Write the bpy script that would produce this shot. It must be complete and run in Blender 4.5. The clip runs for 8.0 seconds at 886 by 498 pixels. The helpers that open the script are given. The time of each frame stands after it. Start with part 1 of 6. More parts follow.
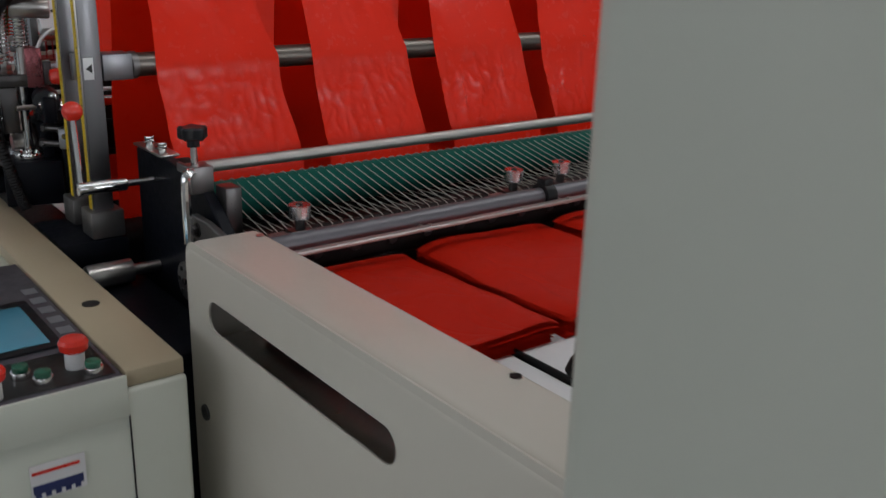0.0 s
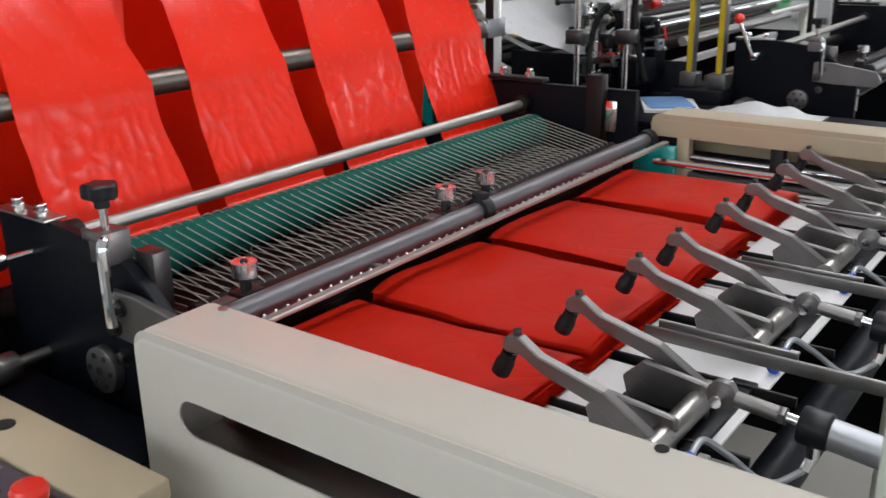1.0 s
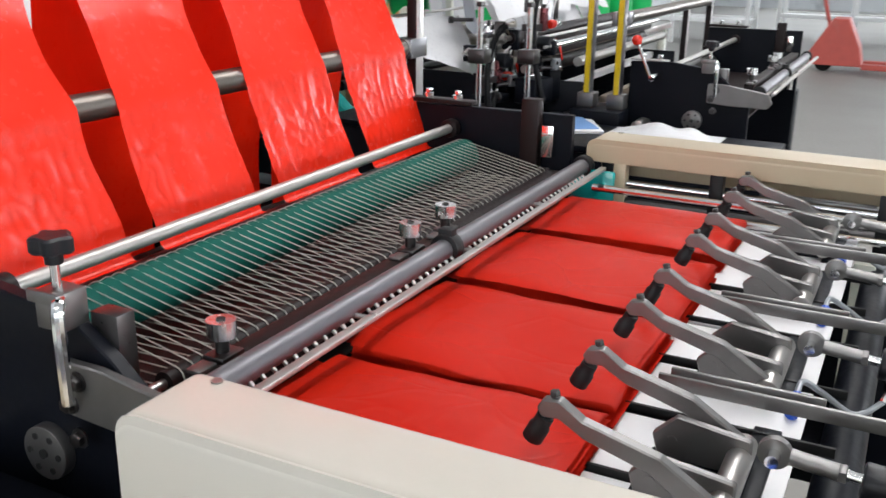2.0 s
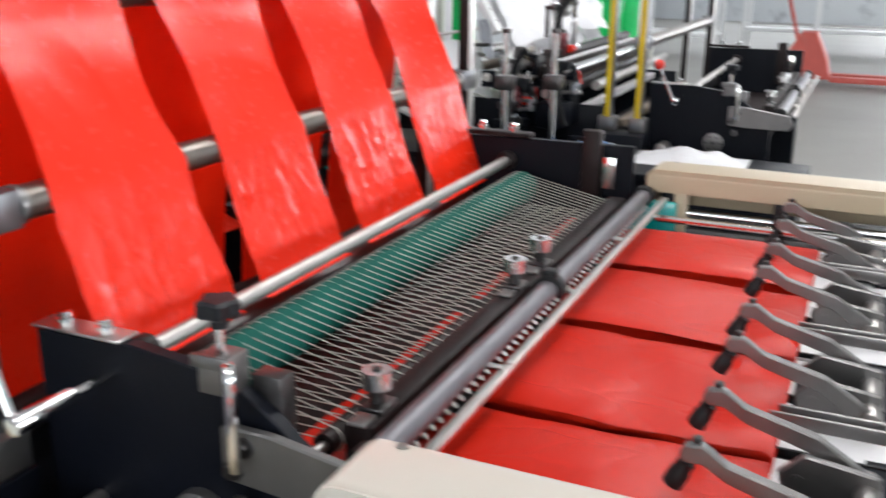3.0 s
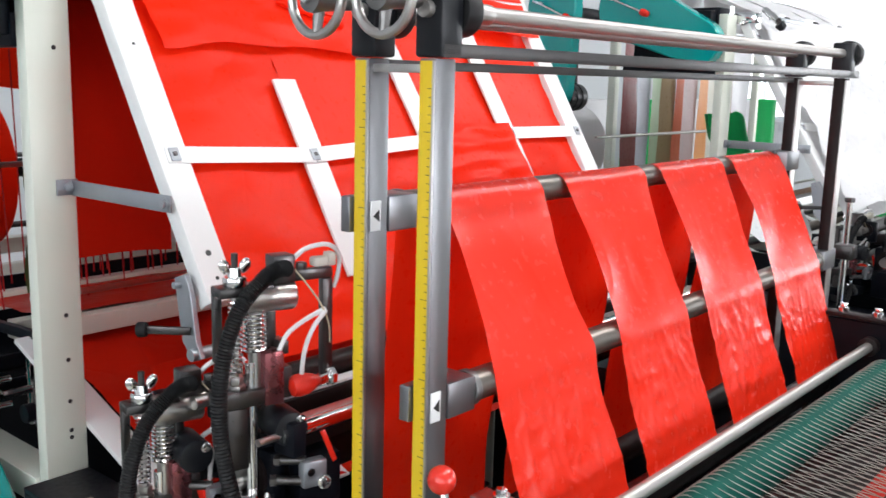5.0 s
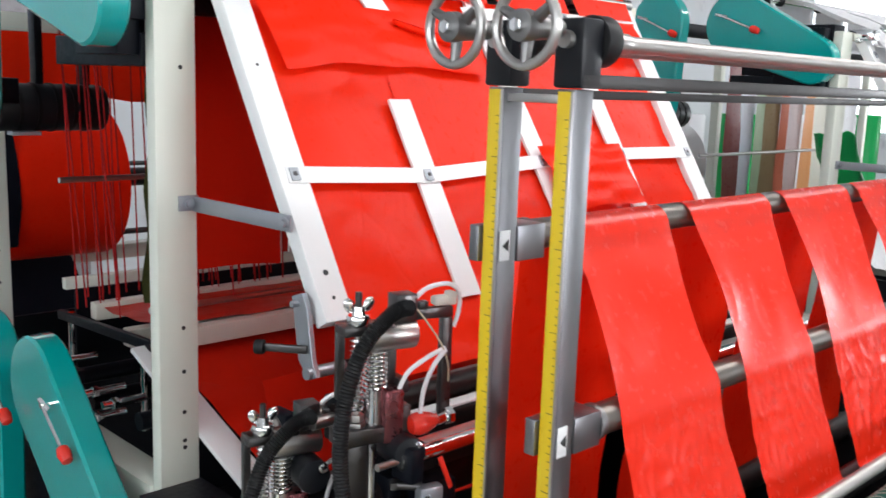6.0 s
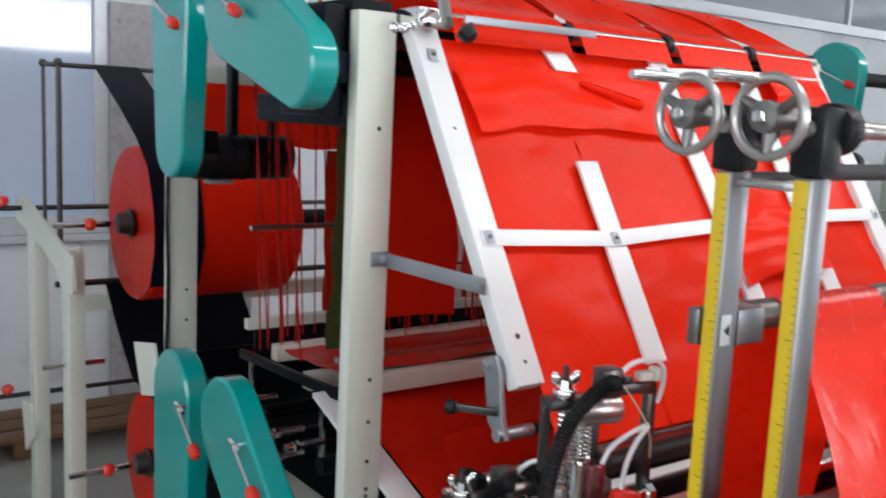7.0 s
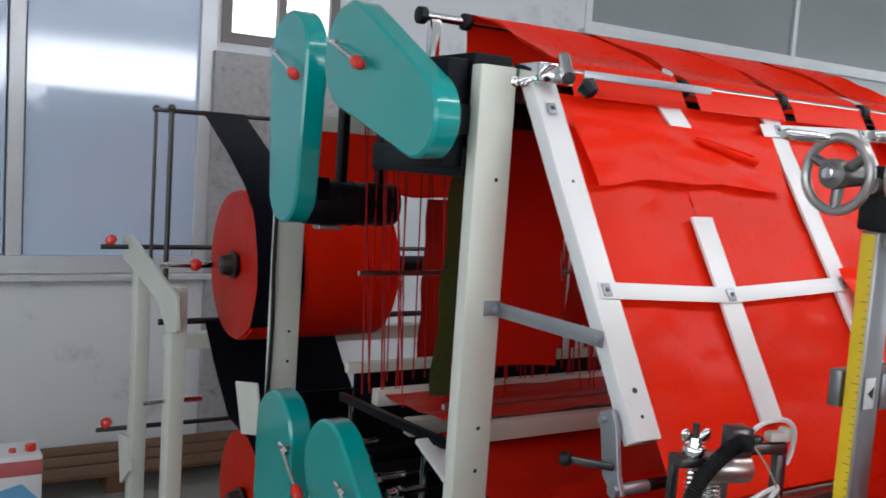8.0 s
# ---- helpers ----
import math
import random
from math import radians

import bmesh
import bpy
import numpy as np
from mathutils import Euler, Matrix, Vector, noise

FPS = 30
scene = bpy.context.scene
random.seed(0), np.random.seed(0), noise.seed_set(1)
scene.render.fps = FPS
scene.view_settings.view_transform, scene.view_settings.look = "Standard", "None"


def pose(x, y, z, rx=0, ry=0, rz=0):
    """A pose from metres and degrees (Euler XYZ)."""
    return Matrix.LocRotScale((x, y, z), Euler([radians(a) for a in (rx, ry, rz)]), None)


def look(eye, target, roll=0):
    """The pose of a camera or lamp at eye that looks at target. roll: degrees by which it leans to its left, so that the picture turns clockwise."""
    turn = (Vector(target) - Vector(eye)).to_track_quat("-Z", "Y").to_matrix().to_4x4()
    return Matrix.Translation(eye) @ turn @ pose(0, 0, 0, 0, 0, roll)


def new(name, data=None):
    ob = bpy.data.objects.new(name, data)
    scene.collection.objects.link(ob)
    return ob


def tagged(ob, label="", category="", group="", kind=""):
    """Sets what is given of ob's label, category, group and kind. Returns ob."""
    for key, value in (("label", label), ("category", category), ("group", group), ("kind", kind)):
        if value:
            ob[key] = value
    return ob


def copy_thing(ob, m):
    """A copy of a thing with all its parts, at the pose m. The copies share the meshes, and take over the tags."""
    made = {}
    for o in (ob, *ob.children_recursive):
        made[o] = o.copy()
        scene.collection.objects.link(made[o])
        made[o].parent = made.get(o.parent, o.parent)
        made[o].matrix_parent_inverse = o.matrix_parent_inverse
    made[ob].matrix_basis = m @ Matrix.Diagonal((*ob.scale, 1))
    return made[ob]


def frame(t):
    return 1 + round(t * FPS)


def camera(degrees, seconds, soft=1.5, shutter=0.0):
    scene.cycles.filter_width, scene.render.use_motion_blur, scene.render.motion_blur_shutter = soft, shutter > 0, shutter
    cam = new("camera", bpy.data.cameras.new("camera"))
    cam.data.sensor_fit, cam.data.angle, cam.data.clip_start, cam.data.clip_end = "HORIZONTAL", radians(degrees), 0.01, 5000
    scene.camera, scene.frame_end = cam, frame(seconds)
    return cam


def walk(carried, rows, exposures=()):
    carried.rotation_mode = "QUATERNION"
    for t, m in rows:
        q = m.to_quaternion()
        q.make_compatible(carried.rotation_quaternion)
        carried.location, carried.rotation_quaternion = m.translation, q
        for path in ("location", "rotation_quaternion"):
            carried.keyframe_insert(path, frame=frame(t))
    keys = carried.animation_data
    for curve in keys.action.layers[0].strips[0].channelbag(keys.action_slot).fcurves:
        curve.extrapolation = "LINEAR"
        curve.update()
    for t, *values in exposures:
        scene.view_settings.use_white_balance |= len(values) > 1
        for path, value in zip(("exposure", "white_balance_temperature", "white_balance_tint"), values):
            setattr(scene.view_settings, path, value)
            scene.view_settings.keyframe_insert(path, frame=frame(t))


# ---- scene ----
cam = camera(50.4, 8.0, shutter=0.4)
METRES, EYE, TILT, LEAN, TURN = 1.4, 1.4, 0.0, 0.0, -38.0
ROWS = [
    (0.0, 0.0, 0.0, 0.0, 0.5, -18.38, -1.51),
    (0.3, -0.0640, 0.0560, -0.001, -2.6, -18.3, -1.4),
    (0.5, -0.1057, 0.0925, -0.0016, -6.56, -18.3, -1.2),
    (1.0, -0.206, 0.1642, 0.0046, -15.68, -18.89, 0.89),
    (1.5, -0.2519, 0.2361, 0.0027, -20.05, -18.66, -0.29),
    (2.8, -0.4180, 0.3800, 0.028, -30.6, -17.9, -0.5),
    (3.0, -0.4458, 0.3898, 0.0338, -27.74, -17.33, -0.58),
    (3.5, -0.5129, 0.4024, 0.0556, -21.62, -14.68, -0.95),
    (4.0, -0.5598, 0.4027, 0.086, -15.83, -12.96, -1.7),
    (4.5, -0.5876, 0.4005, 0.1126, -12.06, -11.02, -1.46),
    (4.7, -0.5940, 0.4010, 0.1145, -12.1, -10.5, -1.5),
    (6.0, -0.6416, 0.4216, 0.1323, -6.2, -9.92, -1.99),
    (6.5, -0.6777, 0.4266, 0.1457, -3.52, -9.19, -2.81),
    (7.0, -0.7222, 0.4208, 0.1709, 1.94, -8.3, -2.71),
    (7.5, -0.7574, 0.409, 0.1898, 4.1, -6.02, -3.03),
    (8.0, -0.782, 0.4023, 0.1712, 6.45, -5.62, -3.88),
]
walk(cam, [(t, pose(0, 0, EYE, TILT, LEAN, TURN) @ pose(METRES * x, METRES * y, METRES * z, 90 + pitch, roll, yaw)) for t, x, y, z, yaw, pitch, roll in ROWS],
     exposures=[(0.0, -1.4, 6350, 10), (0.5, -0.72, 6350, 10), (1.0, -0.40, 6350, 10), (1.5, -0.08, 6350, 10), (3.0, 0.17, 6350, 10), (6.5, 0.0, 6300, 10), (8.0, -0.42, 6250, 10)])

# ---- world and large lights ----
world = bpy.data.worlds.new("sky")
scene.world = world
world.use_nodes = True
wn = world.node_tree.nodes
sky = wn.new("ShaderNodeTexSky")
sky.sky_type, sky.sun_disc, sky.sun_elevation, sky.sun_rotation = "NISHITA", False, radians(42), radians(200)
world.node_tree.links.new(sky.outputs[0], wn["Background"].inputs[0])
wn["Background"].inputs[1].default_value = 0.12


def area_lamp(name, eye, target, w, h, power, color=(1, 1, 1)):
    la = bpy.data.lights.new(name, "AREA")
    la.shape, la.size, la.size_y, la.energy, la.color = "RECTANGLE", w, h, power, color
    ob = new(name, la)
    ob.matrix_world = look(eye, target)
    return ob


# ---- mesh helpers ----
BASE = {}


def thing(name, base, label, category, group="", kind=""):
    ob = new(name)
    ob.empty_display_size = 0.05
    ob.location = base
    BASE[ob] = Vector(base)
    return tagged(ob, label, category, group, kind)


def part(name, bm, material, parent, label="", smooth=True, mats=()):
    me = bpy.data.meshes.new(name)
    base = BASE[parent]
    bmesh.ops.translate(bm, verts=bm.verts, vec=-base)
    if smooth:
        for f in bm.faces:
            f.smooth = True
        for e in bm.edges:
            if len(e.link_faces) == 2 and e.calc_face_angle(0) > 0.6:
                e.smooth = False
    bm.to_mesh(me)
    bm.free()
    me.materials.append(material)
    for m in mats:
        me.materials.append(m)
    ob = new(name, me)
    ob.parent = parent
    BASE[ob] = base
    return tagged(ob, label)


def solo(name, bm, material, label, category, group="", kind="", base=None, smooth=True, mats=()):
    """A top-level thing that is a single mesh."""
    if base is None:
        vs = [v.co for v in bm.verts]
        base = (sum(v.x for v in vs) / len(vs), sum(v.y for v in vs) / len(vs), min(v.z for v in vs))
    dummy = Vector(base)
    BASE["solo"] = dummy
    me = bpy.data.meshes.new(name)
    bmesh.ops.translate(bm, verts=bm.verts, vec=-dummy)
    if smooth:
        for f in bm.faces:
            f.smooth = True
        for e in bm.edges:
            if len(e.link_faces) == 2 and e.calc_face_angle(0) > 0.6:
                e.smooth = False
    bm.to_mesh(me)
    bm.free()
    me.materials.append(material)
    for m in mats:
        me.materials.append(m)
    ob = new(name, me)
    ob.location = base
    BASE[ob] = dummy
    return tagged(ob, label, category, group, kind)


def merge(*bms):
    out = bms[0]
    for b in bms[1:]:
        tmp = bpy.data.meshes.new("tmp")
        b.to_mesh(tmp)
        b.free()
        out.from_mesh(tmp)
        bpy.data.meshes.remove(tmp)
    return out


def moved(bm, m):
    bmesh.ops.transform(bm, matrix=m, verts=bm.verts)
    return bm


def box(x0, y0, z0, x1, y1, z1, bevel=0.002, seg=2):
    bm = bmesh.new()
    bmesh.ops.create_cube(bm, size=1)
    for v in bm.verts:
        v.co = Vector(((x0 + x1) / 2 + v.co.x * (x1 - x0), (y0 + y1) / 2 + v.co.y * (y1 - y0), (z0 + z1) / 2 + v.co.z * (z1 - z0)))
    if bevel:
        bmesh.ops.bevel(bm, geom=bm.edges[:], offset=bevel, segments=seg, affect="EDGES", profile=0.5)
    return bm


def cyl(p0, p1, r, seg=16, r2=None, bevel=0.0, caps=True):
    p0, p1 = Vector(p0), Vector(p1)
    d = p1 - p0
    bm = bmesh.new()
    bmesh.ops.create_cone(bm, segments=seg, radius1=r, radius2=r if r2 is None else r2, depth=d.length, cap_ends=caps, cap_tris=False)
    if bevel:
        rim = [e for e in bm.edges if abs(e.verts[0].co.z - e.verts[1].co.z) < 1e-6]
        bmesh.ops.bevel(bm, geom=rim, offset=bevel, segments=2, affect="EDGES", profile=0.5)
    m = Matrix.Translation((p0 + p1) / 2) @ d.to_track_quat("Z", "Y").to_matrix().to_4x4()
    return moved(bm, m)


def ball(p, r, sub=3, sx=1, sy=1, sz=1):
    bm = bmesh.new()
    bmesh.ops.create_uvsphere(bm, u_segments=18, v_segments=10, radius=r)
    return moved(bm, Matrix.Translation(p) @ Matrix.Diagonal((sx, sy, sz, 1)))


def lathe(profile, p, axis=(0, 0, 1), seg=20):
    """profile: pairs (radius, height), turned about the axis through p."""
    bm = bmesh.new()
    rings = []
    for r, h in profile:
        rings.append([bm.verts.new((r * math.cos(2 * math.pi * i / seg), r * math.sin(2 * math.pi * i / seg), h)) for i in range(seg)])
    for a, b in zip(rings, rings[1:]):
        for i in range(seg):
            bm.faces.new((a[i], a[(i + 1) % seg], b[(i + 1) % seg], b[i]))
    bm.faces.new(rings[0][::-1])
    bm.faces.new(rings[-1])
    m = Matrix.Translation(p) @ Vector(axis).to_track_quat("Z", "Y").to_matrix().to_4x4()
    return moved(bm, m)


def rounded(points, r, seg=4):
    """A closed outline with its corners rounded; r is one radius, or one for each corner."""
    out = []
    n = len(points)
    for i in range(n):
        p, a, b = Vector(points[i]), Vector(points[i - 1]), Vector(points[(i + 1) % n])
        rr = r[i] if isinstance(r, (list, tuple)) else r
        if rr <= 0:
            out.append(p)
            continue
        u, v = (a - p).normalized(), (b - p).normalized()
        half = u.angle(v) / 2
        d = min(rr / math.tan(half), (a - p).length * 0.49, (b - p).length * 0.49)
        s, e = p + u * d, p + v * d
        for k in range(seg + 1):
            t = k / seg
            out.append(s * (1 - t) ** 2 + p * 2 * t * (1 - t) + e * t ** 2)
    return out


def plate(outline, axis, a0, a1, bevel=0.0015, r=0.0):
    """An outline in the plane across axis, thickened from a0 to a1. Outline axes: x -> (y, z), y -> (x, z), z -> (x, y)."""
    pts = rounded([(p[0], p[1]) for p in outline], r) if r else [Vector(p) for p in outline]
    bm = bmesh.new()

    def at(p, a):
        return (a, p[0], p[1]) if axis == "x" else (p[0], a, p[1]) if axis == "y" else (p[0], p[1], a)
    lo = [bm.verts.new(at(p, a0)) for p in pts]
    hi = [bm.verts.new(at(p, a1)) for p in pts]
    n = len(pts)
    for i in range(n):
        bm.faces.new((lo[i], lo[(i + 1) % n], hi[(i + 1) % n], hi[i]))
    f1, f2 = bm.faces.new(lo[::-1]), bm.faces.new(hi)
    bmesh.ops.recalc_face_normals(bm, faces=bm.faces[:])
    if bevel:
        bmesh.ops.bevel(bm, geom=list(set(f1.edges[:] + f2.edges[:])), offset=bevel, segments=1, affect="EDGES", profile=0.5)
    return bm


def smooth_path(points, n=6):
    """Points along a smooth curve through the given ones."""
    pts = [Vector(p) for p in points]
    out = []
    for i in range(len(pts) - 1):
        p0, p1, p2, p3 = pts[max(i - 1, 0)], pts[i], pts[i + 1], pts[min(i + 2, len(pts) - 1)]
        for k in range(n):
            t = k / n
            out.append(0.5 * (2 * p1 + (p2 - p0) * t + (2 * p0 - 5 * p1 + 4 * p2 - p3) * t * t + (3 * p1 - p0 - 3 * p2 + p3) * t ** 3))
    out.append(pts[-1])
    return out


def tube(points, r, seg=8, ribs=0.0):
    """A round hose or wire along points; ribs: the depth of rings on it."""
    bm = bmesh.new()
    rings = []
    pts = [Vector(p) for p in points]
    up = Vector((0.31, 0.22, 0.92)).normalized()
    for i, p in enumerate(pts):
        d = (pts[min(i + 1, len(pts) - 1)] - pts[max(i - 1, 0)]).normalized()
        side = d.cross(up)
        if side.length < 1e-4:
            side = d.cross(Vector((1, 0, 0)))
        side.normalize()
        nrm = side.cross(d)
        up = nrm
        rr = r - (ribs if i % 2 else 0.0)
        rings.append([bm.verts.new(p + rr * (side * math.cos(2 * math.pi * k / seg) + nrm * math.sin(2 * math.pi * k / seg))) for k in range(seg)])
    for a, b in zip(rings, rings[1:]):
        for k in range(seg):
            bm.faces.new((a[k], a[(k + 1) % seg], b[(k + 1) % seg], b[k]))
    bm.faces.new(rings[0][::-1])
    bm.faces.new(rings[-1])
    bmesh.ops.recalc_face_normals(bm, faces=bm.faces[:])
    return bm


def spring(x, y, z0, z1, r, turns, wire=0.0018):
    n = turns * 12
    return tube([(x + r * math.cos(2 * math.pi * i / 12), y + r * math.sin(2 * math.pi * i / 12), z0 + (z1 - z0) * i / n) for i in range(n + 1)], wire, 5)


def hexnut(p, axis, r, h):
    return cyl(p, Vector(p) + Vector(axis) * h, r, 6, bevel=r * 0.08)


def bolt(p, axis, r, h):
    """A bolt head on its washer."""
    a = Vector(axis)
    return merge(cyl(p, Vector(p) + a * h * 0.25, r * 1.35, 14), cyl(Vector(p) + a * h * 0.25, Vector(p) + a * h, r, 6, bevel=r * 0.1))


# ---- materials ----
def mat(name, color, rough=0.5, metal=0.0, vary=0.12, scale=9.0, bump=0.0, bscale=60.0, coat=0.0, stain=0.0, stain_color=(0.05, 0.04, 0.03), rvary=0.12, stretch=(1, 1, 1), spec=0.5):
    m = bpy.data.materials.new(name)
    m.use_nodes = True
    nt = m.node_tree
    nd, ln = nt.nodes, nt.links
    b = nd["Principled BSDF"]
    tc = nd.new("ShaderNodeTexCoord")
    mp = nd.new("ShaderNodeMapping")
    mp.inputs["Scale"].default_value = stretch
    geo = nd.new("ShaderNodeNewGeometry")
    ln.new(geo.outputs["Position"], mp.inputs["Vector"])
    n1, n2 = nd.new("ShaderNodeTexNoise"), nd.new("ShaderNodeTexNoise")
    n1.inputs["Scale"].default_value, n1.inputs["Detail"].default_value = scale, 5
    n2.inputs["Scale"].default_value, n2.inputs["Detail"].default_value = bscale, 4
    ln.new(mp.outputs[0], n1.inputs["Vector"])
    ln.new(mp.outputs[0], n2.inputs["Vector"])
    ramp = nd.new("ShaderNodeMixRGB")
    ramp.inputs[1].default_value = (*[c * (1 - vary) for c in color], 1)
    ramp.inputs[2].default_value = (*[min(1, c * (1 + vary)) for c in color], 1)
    ln.new(n1.outputs["Fac"], ramp.inputs[0])
    col = ramp.outputs[0]
    if stain > 0:
        n3 = nd.new("ShaderNodeTexNoise")
        n3.inputs["Scale"].default_value, n3.inputs["Detail"].default_value, n3.inputs["Roughness"].default_value = scale * 0.45, 8, 0.7
        ln.new(geo.outputs["Position"], n3.inputs["Vector"])
        mr = nd.new("ShaderNodeMapRange")
        mr.inputs[1].default_value, mr.inputs[2].default_value, mr.inputs[4].default_value = 0.55, 0.75, stain
        ln.new(n3.outputs["Fac"], mr.inputs[0])
        mx = nd.new("ShaderNodeMixRGB")
        mx.inputs[2].default_value = (*stain_color, 1)
        ln.new(mr.outputs[0], mx.inputs[0])
        ln.new(col, mx.inputs[1])
        col = mx.outputs[0]
    ln.new(col, b.inputs["Base Color"])
    rr = nd.new("ShaderNodeMapRange")
    rr.inputs[3].default_value, rr.inputs[4].default_value = max(0.02, rough - rvary), min(1, rough + rvary)
    ln.new(n2.outputs["Fac"], rr.inputs[0])
    ln.new(rr.outputs[0], b.inputs["Roughness"])
    b.inputs["Metallic"].default_value = metal
    b.inputs["Specular IOR Level"].default_value = spec
    if coat:
        b.inputs["Coat Weight"].default_value, b.inputs["Coat Roughness"].default_value = coat, 0.12
    if bump:
        bp = nd.new("ShaderNodeBump")
        bp.inputs["Strength"].default_value, bp.inputs["Distance"].default_value = bump, 0.002
        ln.new(n2.outputs["Fac"], bp.inputs["Height"])
        ln.new(bp.outputs[0], b.inputs["Normal"])
    return m


def film_mat(name, color, through_color, rough=0.29, crinkle=0.40, trans=0.22, spec=0.16):
    """Thin polythene: softly glossy, crinkled, letting some light through."""
    m = mat(name, color, rough, vary=0.03, scale=3, spec=spec, rvary=0.06)
    nt = m.node_tree
    nd, ln = nt.nodes, nt.links
    b = nd["Principled BSDF"]
    tr = nd.new("ShaderNodeBsdfTranslucent")
    tr.inputs[0].default_value = (*through_color, 1)
    mix = nd.new("ShaderNodeMixShader")
    mix.inputs[0].default_value = trans
    ln.new(b.outputs[0], mix.inputs[1])
    ln.new(tr.outputs[0], mix.inputs[2])
    ln.new(mix.outputs[0], nd["Material Output"].inputs[0])
    geo = nd.new("ShaderNodeNewGeometry")
    mp = nd.new("ShaderNodeMapping")
    mp.inputs["Scale"].default_value = (5, 4, 3.4)
    ln.new(geo.outputs["Position"], mp.inputs["Vector"])
    n1 = nd.new("ShaderNodeTexNoise")
    n1.inputs["Scale"].default_value, n1.inputs["Detail"].default_value, n1.inputs["Distortion"].default_value = 1.2, 1.5, 0.6
    ln.new(mp.outputs[0], n1.inputs["Vector"])
    n2 = nd.new("ShaderNodeTexVoronoi")
    n2.feature = "DISTANCE_TO_EDGE"
    n2.inputs["Scale"].default_value = 1.9
    ln.new(n1.outputs["Color"], n2.inputs["Vector"])
    dv = nd.new("ShaderNodeVectorMath")
    dv.operation = "ADD"
    ln.new(mp.outputs[0], dv.inputs[0])
    ln.new(n1.outputs["Color"], dv.inputs[1])
    ln.new(dv.outputs[0], n2.inputs["Vector"])
    cl = nd.new("ShaderNodeMath")
    cl.operation = "MINIMUM"
    cl.inputs[1].default_value = 0.09
    ln.new(n2.outputs["Distance"], cl.inputs[0])
    add = nd.new("ShaderNodeMath")
    ln.new(n1.outputs["Fac"], add.inputs[0])
    ln.new(cl.outputs[0], add.inputs[1])
    bp = nd.new("ShaderNodeBump")
    bp.inputs["Strength"].default_value, bp.inputs["Distance"].default_value = crinkle, 0.016
    ln.new(add.outputs[0], bp.inputs["Height"])
    ln.new(bp.outputs[0], b.inputs["Normal"])
    return m


BEIGE = mat("beige_enamel", (0.60, 0.565, 0.495), 0.34, vary=0.05, scale=3, bump=0.03, bscale=220, stain=0.18, stain_color=(0.36, 0.32, 0.25), coat=0.2)
IVORY = mat("ivory_enamel", (0.66, 0.68, 0.60), 0.4, vary=0.05, scale=3, bump=0.03, bscale=200, stain=0.15, stain_color=(0.4, 0.38, 0.3))
GREYPAINT = mat("grey_green_enamel", (0.55, 0.565, 0.50), 0.42, vary=0.04, scale=2)
WHITEPAINT = mat("white_enamel", (0.80, 0.80, 0.80), 0.35, vary=0.03, scale=4, stain=0.12, stain_color=(0.5, 0.48, 0.44))
# also colours the black sheets added to darken the machine's inside
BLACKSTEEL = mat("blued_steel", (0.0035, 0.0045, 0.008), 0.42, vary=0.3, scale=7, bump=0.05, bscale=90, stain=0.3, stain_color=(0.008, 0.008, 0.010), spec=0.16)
BROWNSTEEL = mat("oxidised_steel", (0.014, 0.009, 0.009), 0.45, vary=0.3, scale=12, bump=0.06, bscale=120, spec=0.18)
STEEL = mat("brushed_steel", (0.50, 0.48, 0.46), 0.33, metal=1.0, vary=0.10, scale=14, bump=0.02, bscale=150, stretch=(0.15, 1, 1))
DARKSTEEL = mat("rolled_steel", (0.09, 0.086, 0.086), 0.38, metal=1.0, vary=0.2, scale=10, bump=0.04, bscale=90)
CHROME = mat("chrome", (0.80, 0.80, 0.80), 0.10, metal=1.0, vary=0.05, scale=10, rvary=0.05)
CAST = mat("cast_aluminium", (0.22, 0.213, 0.21), 0.40, metal=0.9, vary=0.2, scale=20, bump=0.10, bscale=160, stain=0.3, stain_color=(0.08, 0.07, 0.065))
HEADSTEEL = mat("oily_grey_steel", (0.11, 0.105, 0.105), 0.32, metal=0.9, vary=0.25, scale=18, bump=0.06, bscale=140, stain=0.4, stain_color=(0.04, 0.035, 0.035))
GALV = mat("zinc_plate", (0.36, 0.38, 0.41), 0.4, metal=0.7, vary=0.12, scale=16)
RUBBER = mat("black_rubber", (0.006, 0.006, 0.007), 0.5, vary=0.2, scale=30, spec=0.3)
PLASTIC = mat("black_plastic", (0.007, 0.008, 0.011), 0.38, vary=0.2, scale=30, spec=0.35)
REDKNOB = mat("red_plastic", (0.72, 0.025, 0.012), 0.22, vary=0.04, coat=0.4)
GREENKNOB = mat("green_plastic", (0.02, 0.12, 0.07), 0.3, vary=0.06, coat=0.3)
BLUEFIT = mat("blue_plastic", (0.02, 0.09, 0.55), 0.3, vary=0.05)
TEAL = mat("teal_enamel", (0.003, 0.33, 0.31), 0.16, vary=0.04, scale=3, coat=0.6, bump=0.015, bscale=60)
GREENDRUM = mat("green_rubber", (0.004, 0.085, 0.066), 0.62, vary=0.3, scale=18, bump=0.15, bscale=80, spec=0.12)
CORD = mat("nylon_cord", (0.36, 0.36, 0.32), 0.45, vary=0.15, scale=40)
YELLOW = mat("ruler_yellow", (0.72, 0.50, 0.01), 0.4, vary=0.06, scale=20, stain=0.15, stain_color=(0.25, 0.17, 0.02))
INK = mat("black_ink", (0.015, 0.015, 0.015), 0.5)
SATIN = mat("satin_chrome", (0.82, 0.82, 0.82), 0.24, metal=1.0, vary=0.05, scale=10)
RODSTEEL = mat("dull_ground_steel", (0.46, 0.44, 0.42), 0.42, metal=0.85, vary=0.12, scale=14, bump=0.02, bscale=150, stretch=(0.15, 1, 1))
